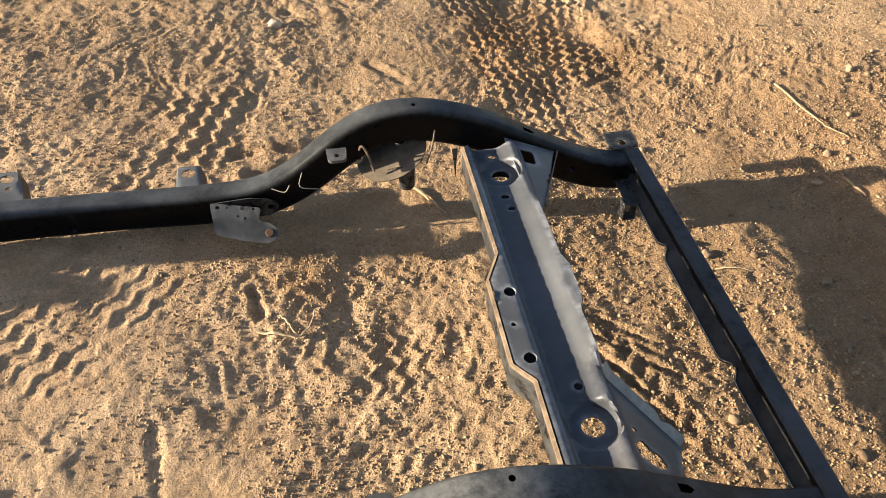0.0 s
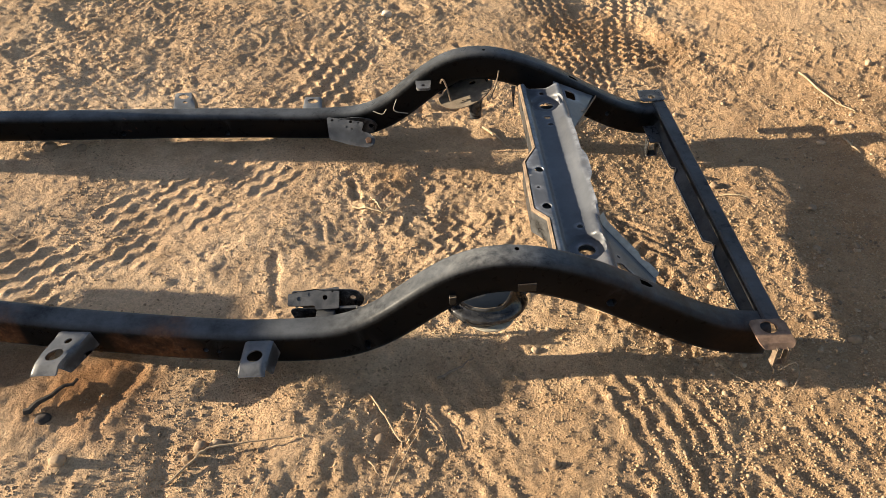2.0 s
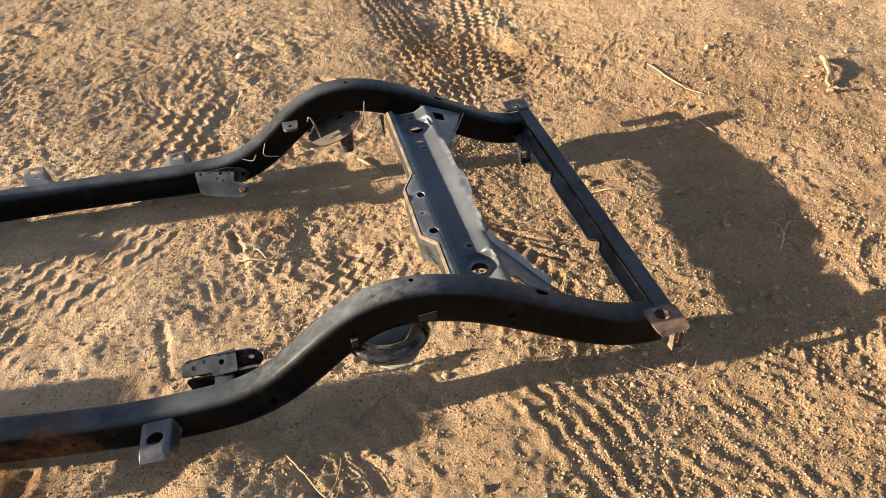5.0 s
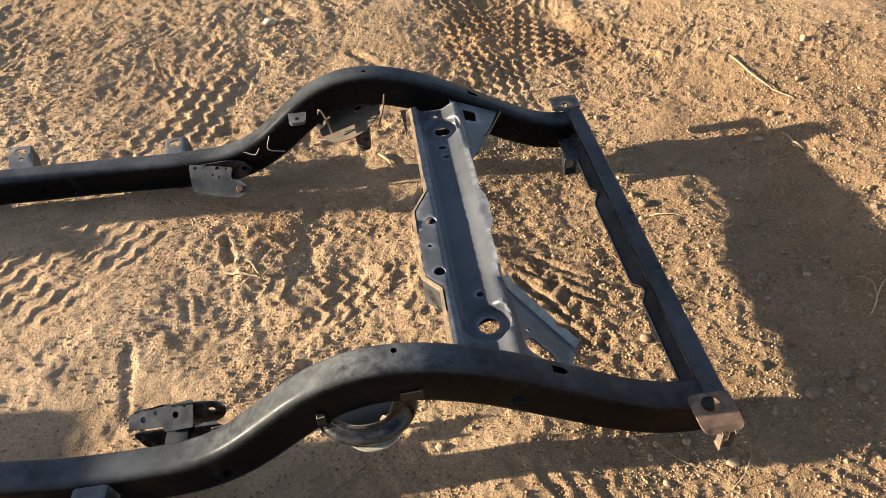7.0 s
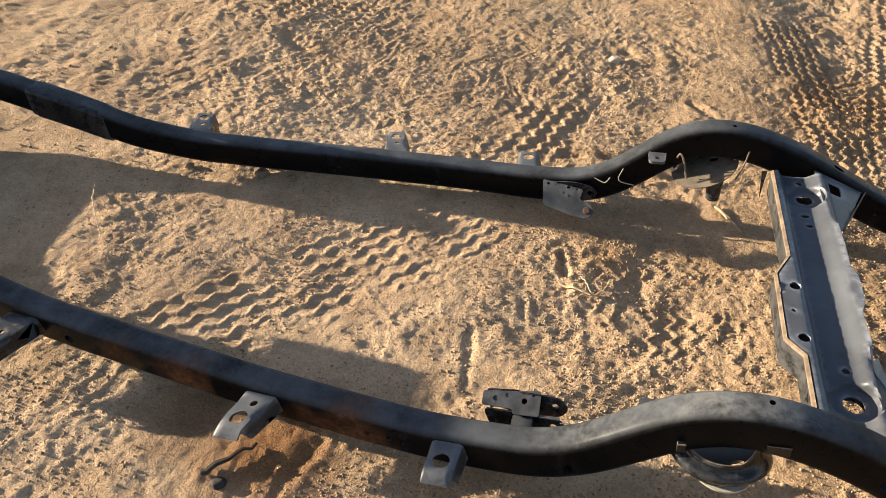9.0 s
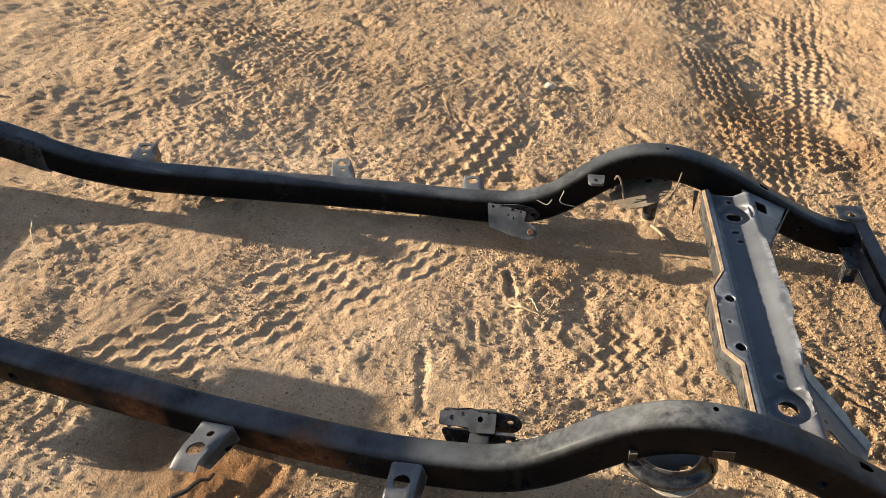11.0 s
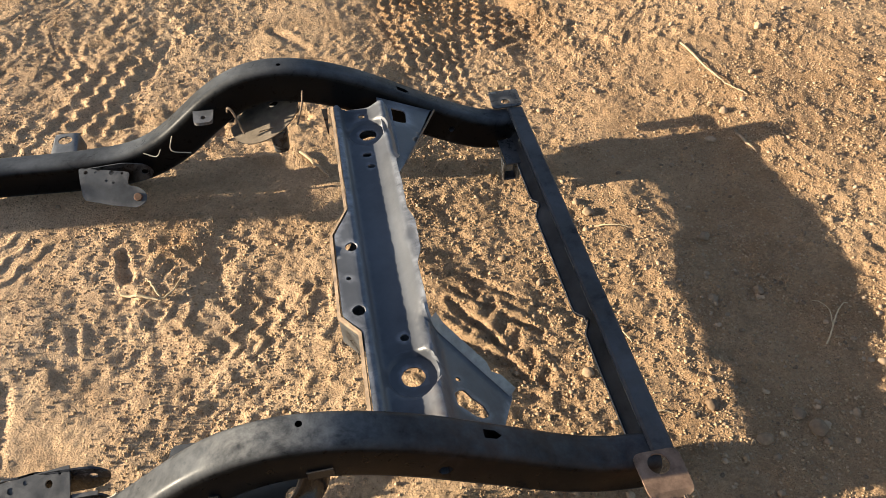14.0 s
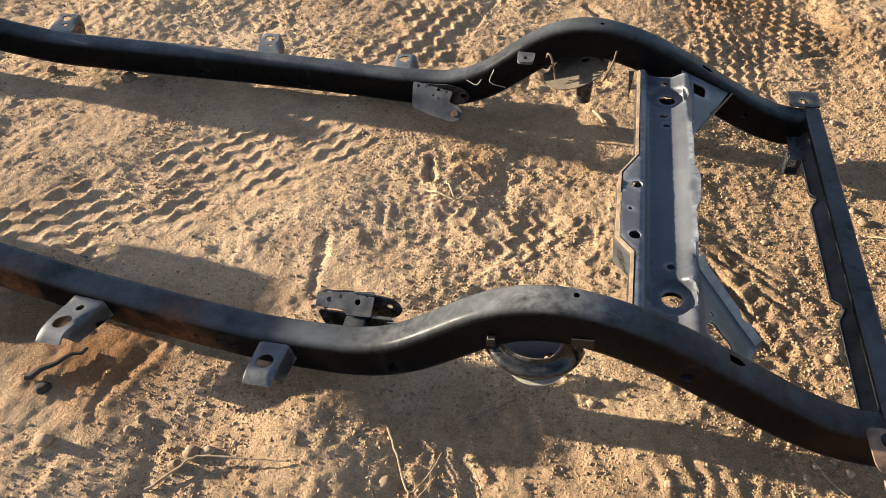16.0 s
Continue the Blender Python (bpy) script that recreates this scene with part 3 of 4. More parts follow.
def drill(x, v, z, way, r, depth, n=14, ry=None, turn=0.0):
    """A cutter for a hole at a place, looking along way."""
    d = Vector(way).normalized()
    side = d.cross(Vector((0, 1, 0) if abs(d.y) < 0.8 else (1, 0, 0))).normalized()
    up = side.cross(d)
    c = Vector(at(x, v, z))
    ring = circle(0, 0, r, n, ry, turn)
    return loft([[c + side * p + up * q + d * t for p, q in ring] for t in (-0.02, depth)])


rails = {}
for s in (-1, 1):
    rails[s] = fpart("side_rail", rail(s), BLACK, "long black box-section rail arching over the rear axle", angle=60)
    down = (0, 0, -1)
    holes = [drill(-0.565, s * 0.492, rail_top(-0.565), down, 0.0055, 0.03),
             drill(-0.276, s * 0.495, rail_top(-0.276), (0.5, 0, -1), 0.013, 0.05, 6, 0.009),
             drill(-0.36, s * 0.537, 0.182, (0, -s, 0), 0.0125, 0.05, 6, None, 0.5),
             drill(-0.905, s * 0.537, 0.078, (0, -s, 0), 0.016, 0.04, 12, 0.008),
             drill(-1.28, s * 0.537, 0.075, (0, -s, 0), 0.007, 0.04),
             drill(-1.33, s * 0.532, 0.078, (0, -s, 0), 0.006, 0.04),
             drill(-1.25, s * 0.532, 0.07, (0, -s, 0), 0.005, 0.04),
             drill(-2.10, s * 0.455, 0.14, (0, -s, 0), 0.012, 0.05),
             drill(-0.16, s * 0.465, 0.08, (0, s, 0), 0.008, 0.04),
             drill(-1.42, s * 0.455, 0.07, (0, s, 0), 0.009, 0.04),
             drill(-1.75, s * 0.43, 0.10, (0, s, 0), 0.009, 0.04)]
    cut(rails[s], holes)


# the pressed crossmember over the axle
def ramp01(t):
    t = min(max(t, 0.0), 1.0)
    return t * t * (3 - 2 * t)


def rear_edge(y):
    return -0.334 if y > 0.315 else -0.334 + 0.985 * (0.315 - y)


def member_shape(x, y):
    """Front shelf, sunken floor, a ramp up to the rear crest, and beyond the crest the low wings at both ends."""
    near, far = ramp01((0.345 - y) / 0.05), ramp01((y - 0.735) / 0.07)
    crest = 0.031 - 0.009 * near - 0.013 * far
    z = 0.213 - 0.020 * ramp01((x + 0.445) / 0.018)
    z += crest * ramp01((x + 0.376) / 0.040)
    z -= near * (crest * ramp01((x + 0.340) / 0.016) + 0.104 * min(max((x + 0.352) / 0.146, 0.0), 1.0))
    z -= far * crest * ramp01((x + 0.336) / 0.014)
    z += near * 0.005 * ramp01((x - rear_edge(y) + 0.020) / 0.014)
    z -= 0.004 * ramp01((0.013 - math.hypot(x + 0.337, 0.6 * (y - 0.508))) / 0.008)
    for cy in (0.199, 0.898):
        k = ramp01((0.049 - math.hypot(x + 0.382, y - cy)) / 0.007)
        z += k * (0.184 - z)
    return (x, y, z)


outline = rounded([(-0.452, 0.995), (-0.452, 0.615), (-0.487, 0.545), (-0.489, 0.335), (-0.456, 0.293), (-0.458, 0.090), (-0.250, 0.090), (-0.216, 0.165), (-0.206, 0.185),
                   (-0.334, 0.315), (-0.336, 0.43), (-0.324, 0.462), (-0.322, 0.548), (-0.333, 0.585), (-0.331, 0.66), (-0.333, 0.745), (-0.318, 0.80), (-0.315, 0.995)], 0.010)
ragged = rounded([(-0.318, 0.165), (-0.300, 0.176), (-0.285, 0.160), (-0.268, 0.150), (-0.262, 0.128), (-0.280, 0.120), (-0.300, 0.130), (-0.316, 0.140)], 0.006, 2)
holes = [circle(-0.456, 0.507, 0.0125, 16), circle(-0.458, 0.342, 0.0125, 16), circle(-0.469, 0.424, 0.005, 10), circle(-0.385, 0.279, 0.0085, 12),
         circle(-0.382, 0.199, 0.021, 16), circle(-0.382, 0.898, 0.021, 16), circle(-0.392, 0.812, 0.011, 10, 0.008), circle(-0.387, 0.77, 0.009, 10, 0.007),
         circle(-0.39, 0.962, 0.009, 10), ragged, circle(-0.305, 0.195, 0.005, 8)]
folds = [[(x, 0.105 + 0.012 * k) for k in range(75)] for x in (-0.441, -0.434, -0.427)]
folds += [[(x, 0.105 + 0.012 * k) for k in range(74)] for x in (-0.374, -0.364, -0.354, -0.346)]
folds += [[(-0.334 - b + 0.128 * k / 14, 0.315 - 0.130 * k / 14) for k in range(15)] for b in (0.020, 0.013, 0.006)]
for cy in (0.199, 0.898):
    for r in (0.050, 0.046, 0.0415):
        ring = circle(-0.382, cy, r, 30)
        folds.append(ring + ring[:1])
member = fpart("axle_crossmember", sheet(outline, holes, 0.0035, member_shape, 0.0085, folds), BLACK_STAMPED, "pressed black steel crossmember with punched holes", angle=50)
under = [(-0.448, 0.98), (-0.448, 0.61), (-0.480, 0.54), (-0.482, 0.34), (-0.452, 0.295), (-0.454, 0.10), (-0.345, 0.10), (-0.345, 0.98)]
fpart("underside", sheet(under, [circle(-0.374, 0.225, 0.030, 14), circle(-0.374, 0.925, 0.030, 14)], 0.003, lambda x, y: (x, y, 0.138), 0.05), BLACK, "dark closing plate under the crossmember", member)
# its turned-down flange, with a rusty edge
edge_pts = [(-0.454, 0.99), (-0.454, 0.617), (-0.490, 0.546), (-0.492, 0.334), (-0.459, 0.292), (-0.461, 0.10)]
path = [tuple(p)[:2] for p in smooth_path([(*p, 0) for p in edge_pts], 1)]
skirt = [[Vector((x - 0.004, y, 0.204)), Vector((x - 0.004, y, 0.140)), Vector((x - 0.001, y, 0.140)), Vector((x - 0.001, y, 0.204))] for x, y in path]
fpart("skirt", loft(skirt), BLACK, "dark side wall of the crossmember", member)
ring = [[Vector((x, y, 0.2140)), Vector((x - 0.006, y, 0.211)), Vector((x - 0.0065, y, 0.2045)), Vector((x - 0.002, y, 0.2045)), Vector((x - 0.0005, y, 0.209))] for x, y in path]
fpart("flange", loft(ring), EDGE_RUST, "rust-edged turned-down flange", member)


# the far gusset stands apart from the pressing
secs = []
for k in range(12):
    t = k / 11
    x, y = -0.330 + 0.122 * t, 0.310 - 0.124 * t
    p = Vector(member_shape(x, y))
    a = 0.014 * (0.3 if k == 8 else 1.0)
    secs.append([p + Vector((-0.005, -0.005, 0.003)), p + Vector((0.6 * a, 0.6 * a, 0.007)), p + Vector((0.6 * a, 0.6 * a, 0.004)), p + Vector((-0.005, -0.005, -0.002))])
fpart("gusset_lip", loft(secs), DUSTY_EDGE, "pale scuffed folded lip", member)


def far_gusset(x, y):
    t = (x + 0.34) / 0.13
    return (x, y, 0.202 - 0.058 * t)


bm = sheet([(-0.345, 0.70), (-0.318, 0.755), (-0.300, 0.79), (-0.205, 1.02), (-0.345, 1.02)], [rounded([(-0.325, 0.93), (-0.285, 0.93), (-0.28, 0.985), (-0.325, 0.985)], 0.012)], 0.003, far_gusset, 0.014)
gusset = fpart("gusset", bm, BLACK_STAMPED, "black gusset plate with a dark pocket")
secs = []
for k in range(8):
    x, y = -0.312 + 0.107 * k / 7, 0.765 + 0.255 * k / 7
    p = Vector(far_gusset(x, y))
    secs.append([p + Vector((0.0, 0, 0.004)), p + Vector((0.003, -0.001, 0.004)), p + Vector((0.003, -0.001, -0.001)), p + Vector((0.0, 0, -0.001))])
fpart("gusset_lip", loft(secs), EDGE_RUST, "thin bright sheet edge", gusset)
bm = sheet([(-0.482, 0.205), (-0.468, 0.205), (-0.474, 0.12)], [], 0.003, lambda x, z: (x, 0.995 + 0.05 * (z - 0.2), z), 0.03)
fpart("hanger_tab", bm, BLACK_WORN, "pointed hanging tab")

# rear crossmember: a folded channel with a wavy lower lip
def rear_crossmember():
    ys = np.arange(0.029, 1.063, 0.01)
    rings = []
    for y in ys:
        notch = max(math.exp(-((y - c) / 0.017) ** 2) for c in (0.372, 0.735))
        step = 0.006 * float(smooth01(np.array((y - 0.36) / 0.02)) - smooth01(np.array((y - 0.745) / 0.02)))
        lx = -0.012 + 0.018 * notch - step
        z0 = 0.020 + 0.010 * notch
        prof = [(0.040, 0.055), (0.040, 0.086), (0.036, 0.090), (0.004, 0.090), (-0.001, 0.086), (0.013, 0.045), (lx + 0.004, z0 + 0.004), (lx, z0 + 0.006),
                (lx - 0.001, z0 + 0.002), (lx + 0.003, z0), (0.0165, 0.041), (0.0035, 0.083), (0.006, 0.086), (0.034, 0.086), (0.0365, 0.084), (0.0365, 0.055)]
        rings.append([(px, y, pz) for px, pz in prof])
    return loft(rings)


for s in (1,):
    bm = bmesh.new()
    for x0 in (-0.046, -0.014):
        join(bm, box((x0, mid_y(0) + s * 0.375 - 0.016, -0.022), (x0 + 0.004, mid_y(0) + s * 0.375 + 0.016, 0.03), 0.001, 1))
    join(bm, box((-0.046, mid_y(0) + s * 0.375 - 0.016, -0.025), (-0.010, mid_y(0) + s * 0.375 + 0.016, -0.021), 0.001, 1))
    join(bm, box((-0.040, mid_y(0) + s * 0.375 - 0.018, 0.026), (0.012, mid_y(0) + s * 0.46, 0.031), 0.001, 1))
    fpart("bumper_bracket", bm, BLACK_WORN, "small dark bracket under the crossmember's end")
rear = fpart("rear_crossmember", rear_crossmember(), BLACK, "black folded rear crossmember with a notched lower lip", angle=30)


lip = []
for y in np.arange(0.06, 1.04, 0.02):
    notch = max(math.exp(-((y - c) / 0.017) ** 2) for c in (0.372, 0.735))
    step = 0.006 * float(smooth01(np.array((y - 0.36) / 0.02)) - smooth01(np.array((y - 0.745) / 0.02)))
    lip.append((-0.0125 + 0.018 * notch - step, y, 0.0265 + 0.010 * notch))
fpart("lip_edge", tube(lip, 0.0013, 5), DUSTY_EDGE, "pale worn edge of the folded lip", rear)


# corner plates with the rear body mounts
def corner_plate(s):
    def shape(x, w):
        y = mid_y(0) + s * w
        drop = float(smooth01(np.array((w - 0.592) / 0.014))) * 0.016
        return (x, y, 0.0935 - drop)
    outline = rounded([(-0.040, 0.515), (0.042, 0.515), (0.042, 0.600), (-0.036, 0.600)], 0.016)
    return sheet(outline, [circle(0, 0.54, 0.019 if s < 0 else 0.012, 20)], 0.004, shape, 0.01)


for s in (-1, 1):
    plate = fpart("corner_plate", corner_plate(s), RUST_LIGHT if s < 0 else BLACK_WORN, "rusty corner plate with a round body mount hole")
    bm = bmesh.new()
    for a in (-0.002, 0.022):
        join(bm, box((a, mid_y(0) + s * 0.575 - 0.011, 0.035), (a + 0.004, mid_y(0) + s * 0.575 + 0.028 * s, 0.086), 0.001, 1))
    join(bm, box((-0.002, mid_y(0) + s * 0.575 - 0.008, 0.032), (0.026, mid_y(0) + s * 0.575 + 0.024 * s, 0.036), 0.001, 1))
    fpart("corner_bracket", bm, EDGE_RUST, "small tan rusted bracket", plate)


# outriggers for the body mounts
def outrigger(x, s, z, reach, w0, w1, skew):
    """An inverted tray that stands out from the rail, with a large hole."""
    v0 = rail_off(x) + RAIL_W / 2 - 0.004

    def shape(p, q):
        px, v = x + p + skew * (q / reach), v0 + q
        half = w0 / 2 + (w1 - w0) / 2 * min(q / reach, 1)
        fold = max(0.0, abs(p) - half + 0.004)
        return at(px - math.copysign(fold * 0.75, p) if fold else px, s * v, z - 1.0 * fold - 0.9 * max(0.0, q - reach + 0.004))
    h0, h1 = w0 / 2 + 0.035, w1 / 2 + 0.035
    outline = rounded([(-h0, 0), (h0, 0), (h1, reach - 0.012), (w1 / 2, reach), (w1 / 2, reach + 0.014), (-w1 / 2, reach + 0.014), (-w1 / 2, reach), (-h1, reach - 0.012)], 0.004, 2)
    holes = [circle(0, reach - 0.034, 0.0175, 20)]
    if reach > 0.09:
        holes.append(circle(0.004, reach - 0.075, 0.008, 12))
    return sheet(outline, holes, 0.0035, shape, 0.010)


for s in (-1, 1):
    for x, z, reach, w0, w1, skew in ((-1.150, 0.101, 0.083, 0.072, 0.066, -0.006), (-1.572, 0.128, 0.107, 0.085, 0.064, -0.032), (-2.22, 0.185, 0.14, 0.10, 0.07, -0.04)):
        if s > 0 and x > -2:
            x, z, reach = x + 0.01, z + 0.004, reach + (0.004 if x > -1.4 else 0.020)
        fpart("body_mount_outrigger", outrigger(x, s, z, reach, w0, w1, skew), GREY_WORN if x > -2 else BLACK_WORN, "folded steel body mount outrigger with a large hole")


# spring perches under the arches
def perch_wall(s):
    """The outer half: a bulging wall with a rolled rim, scooped low between a steep front end and a tall rear end."""
    rows = []
    for k in range(33):
        u = -1 + k / 16
        a = radians(86 * u)
        lift = 0.034 * abs(u) ** 5 if u < 0 else 0.056 * ramp01((u - 0.30) / 0.55)
        lift += 0.03 if s > 0 else 0.0
        prof = [(0.066, 0.163 + lift), (0.069, 0.165 + lift), (0.072, 0.158 + 0.8 * lift), (0.075, 0.153 + 0.45 * lift), (0.084, 0.152 + 0.15 * lift), (0.091, 0.148), (0.094, 0.141),
                (0.091, 0.133), (0.082, 0.128), (0.072, 0.126), (0.070, 0.129), (0.078, 0.136), (0.080, 0.144), (0.070, 0.150 + 0.45 * lift), (0.067, 0.157 + 0.8 * lift)]
        rows.append([Vector(at(-0.632 + r * math.sin(a), s * (0.496 + 0.86 * r * math.cos(a)), z + 0.030)) for r, z in prof])
    return loft(rows)


def perch_edge(s):
    """The bare upper edge of the scooped wall."""
    line = []
    for k in range(33):
        u = -1 + k / 16
        a = radians(86 * u)
        lift = (0.034 * abs(u) ** 5 if u < 0 else 0.056 * ramp01((u - 0.30) / 0.55)) + (0.03 if s > 0 else 0.0)
        line.append(at(-0.632 + 0.0675 * math.sin(a), s * (0.496 + 0.86 * 0.0675 * math.cos(a)), 0.1955 + lift))
    return tube(line, 0.0011, 5)


def perch_plate(s):
    outline = [(-0.625 + 0.088 * math.cos(a), 0.497 - 0.088 * math.sin(a)) for a in np.linspace(0, math.pi, 17)]
    outline += [(-0.625 - 0.074 * math.cos(a), 0.497 + 0.074 * math.sin(a)) for a in np.linspace(0.1, math.pi - 0.1, 15)]
    slot = [(-0.640, 0.442), (-0.605, 0.436), (-0.604, 0.440), (-0.639, 0.446)]

    def shape(x, w):
        return at(x, s * w, (0.160 if s > 0 else 0.148) + 0.32 * (x + 0.625) + 0.16 * (min(w, 0.5) - 0.42))
    return sheet(outline, [slot, circle(-0.60, 0.525, 0.012, 12)], 0.003, shape, 0.014)


for s in (-1, 1):
    perch = fpart("spring_perch", perch_wall(s), PERCH_BLACK, "bulging scooped wall of a spring perch", angle=70)
    fpart("perch_rim", perch_edge(s), BARE_BROWN, "thin bare upper edge of the wall", perch)
    # the near plate is coloured dark to paint the shade inside its perch
    fpart("perch_plate", perch_plate(s), BARE_BROWN if s > 0 else DARK_STEEL_PLAIN, "perch plate with a slot, brown far, shade-dark near")
    strip = [at(-0.705, s * 0.462, 0.215), at(-0.700, s * 0.452, 0.232), at(-0.690, s * 0.447, 0.222), at(-0.675, s * 0.435, 0.165)]
    fpart("perch_strip", tube(smooth_path(strip, 5), 0.003, 6), EDGE_RUST, "thin curled strip of sheet steel")
    strip = [at(-0.520, s * 0.462, 0.250), at(-0.527, s * 0.455, 0.215), at(-0.545, s * 0.440, 0.170)]
    fpart("perch_strip", tube(smooth_path(strip, 5), 0.0025, 6), EDGE_RUST, "thin curled strip of sheet steel")
    for x0, x1, z0, z1, reach in ((-0.714, -0.699, 0.226, 0.230, 0.547), (-0.566, -0.526, 0.250, 0.254, 0.5385)):
        bm = box((x0, 0.530, z0 - 0.024), (x1, reach, z0 - 0.003), 0.0012, 1)
        for v in bm.verts:
            v.co = Vector(at(v.co.x, s * v.co.y, v.co.z))
        ear = fpart("perch_ear", bm, DARK_STEEL_PLAIN, "welded ear of the perch")
        fpart("ear_edge", tube([at(x0, s * reach, z0 - 0.003), at(x1, s * reach, z1 - 0.004)], 0.0011, 5), BARE_BROWN, "worn edge of an ear", ear)
    foot = sheet([(-0.625 + 0.058 * math.cos(a), 0.514 + 0.060 * math.sin(a)) for a in np.linspace(0.15, math.pi - 0.15, 14)], [], 0.004, lambda x, w: at(x, s * w, 0.146), 0.02)
    fpart("perch_foot", foot, PALE_METAL, "pale foot of the perch")
    fpart("bump_stop", cylinder(-0.595, mid_y(-0.6) + s * 0.452, 0.095, 0.156, 0.019, 16, 0.023), BLACK_WORN, "dark rubber bump stop")


# trailing arm brackets inside the rails
def far_bracket_shape(x, w):
    """A punched strip by the rail that folds down into a steeper face."""
    z = 0.130 - 0.30 * (0.424 - w) if w > 0.392 else 0.1204 - 0.68 * (0.392 - w)
    return at(x, w, z)


outline = rounded([(-1.078, 0.426), (-0.956, 0.398), (-0.966, 0.370), (-0.940, 0.364), (-0.922, 0.350), (-0.924, 0.332), (-0.945, 0.322), (-1.000, 0.332), (-1.068, 0.350)], 0.010)
holes = [circle(-1.060, 0.411, 0.005, 12), circle(-1.037, 0.408, 0.0032, 8), circle(-1.000, 0.402, 0.006, 12), circle(-0.975, 0.397, 0.0035, 8), circle(-1.012, 0.384, 0.003, 8), circle(-0.996, 0.378, 0.003, 8)]
bm = sheet(outline, holes, 0.0035, far_bracket_shape, 0.009, [[(-1.066 + 0.009 * k, 0.392) for k in range(12)]])
arms = fpart("arm_bracket", bm, STEEL_DARK, "dusty sloping trailing arm bracket with bolt holes", angle=25)
bm = sheet(rounded([(-1.07, 0.410), (-1.0, 0.404), (-1.0, 0.470), (-1.07, 0.470)], 0.005, 2), [], 0.003, lambda x, w: at(x, w, 0.088), 0.03)
fpart("strap", bm, BLACK, "short strap to the rail", arms)
bm = sheet(rounded([(-1.08, 0.105), (-1.075, 0.070), (-1.03, 0.048), (-0.935, 0.050), (-0.916, 0.075), (-0.935, 0.100), (-0.985, 0.110)], 0.014),
           [circle(-0.940, 0.076, 0.008, 12)], 0.003, lambda x, z: at(x, 0.455, z), 0.018)
fpart("leg", bm, BLACK, "black rounded leg beside the rail", arms)
bm = cylinder(0, 0, -0.002, 0.004, 0.010, 14)
for v in bm.verts:
    v.co = Vector(at(-0.942 + v.co.x, 0.342 + 0.8 * v.co.y - 0.5 * v.co.z, 0.0875 + 0.6 * v.co.y + 0.8 * v.co.z))
fpart("bolt_boss", bm, RUST, "rusty bolt boss", arms)

# its fellow beside the near rail: a flat punched plate over upright lugs
bm = sheet(rounded([(-1.102, 0.392), (-0.978, 0.378), (-0.978, 0.428), (-1.034, 0.430), (-1.036, 0.420), (-1.102, 0.420)], 0.004, 2),
           [circle(-1.074, 0.404, 0.0056, 12), circle(-1.050, 0.395, 0.004, 10), circle(-1.012, 0.402, 0.0062, 12), circle(-0.994, 0.388, 0.003, 8)],
           0.004, lambda x, w: at(x, -w, 0.113 - 0.48 * (w - 0.385)), 0.012)
arms = fpart("arm_bracket", bm, STEEL_DARK, "dark flat trailing arm bracket with punched holes")
for w, drop in ((0.384, 0.011), (0.424, 0.034)):
    lug = rounded([(-1.098, 0.123), (-1.085, 0.075), (-1.03, 0.055), (-0.955, 0.056), (-0.928, 0.072), (-0.918, 0.094), (-0.932, 0.118), (-0.958, 0.125)], 0.014, 4)
    bm = sheet([(x, z - drop) for x, z in lug], [circle(-0.947, 0.098 - drop, 0.0075, 14)], 0.004, lambda x, z: at(x, -w, z), 0.02)
    fpart("lug", bm, PERCH_BLACK, "black rounded upright lug", arms)
rim = [[Vector(at(x, -w, z)) for w, z in ((0.420, 0.0915), (0.428, 0.0915), (0.428, 0.088), (0.420, 0.088))] for x in (-0.976, -0.955, -0.934)]
fpart("lug_rim", loft(rim), STEEL_DARK, "worn turned edge of the lower lug", arms)
bm = box((-1.034, mid_y(-1) - 0.470, 0.066), (-0.988, mid_y(-1) - 0.422, 0.084), 0.004, 2)
fpart("brace", bm, BLACK, "short brace to the rail", arms)

# tabs and clips on the arches
for s in (-1, 1):
    bm = sheet(rounded([(-0.782, 0.425), (-0.738, 0.425), (-0.735, 0.475), (-0.785, 0.475)], 0.012), [circle(-0.760, 0.442, 0.006, 10)], 0.009, lambda x, w: at(x, s * w, (0.226 if s > 0 else 0.205) - 0.15 * (0.475 - w)), 0.012)
    fpart("rail_tab", bm, GREY_WORN if s > 0 else BLACK, "small scuffed tab with a hole")
    line = [at(-0.85, s * 0.462, 0.165), at(-0.86, s * 0.452, 0.13), at(-0.815, s * 0.450, 0.118)]
    fpart("line_clip", tube(smooth_path(line, 4), 0.0014, 5), DUSTY_EDGE, "thin bare wire clip")
    line = [at(-0.93, s * 0.462, 0.125), at(-0.90, s * 0.452, 0.118), at(-0.885, s * 0.455, 0.135)]
    fpart("line_clip", tube(smooth_path(line, 4), 0.0014, 5), DUSTY_EDGE, "thin bare wire clip")

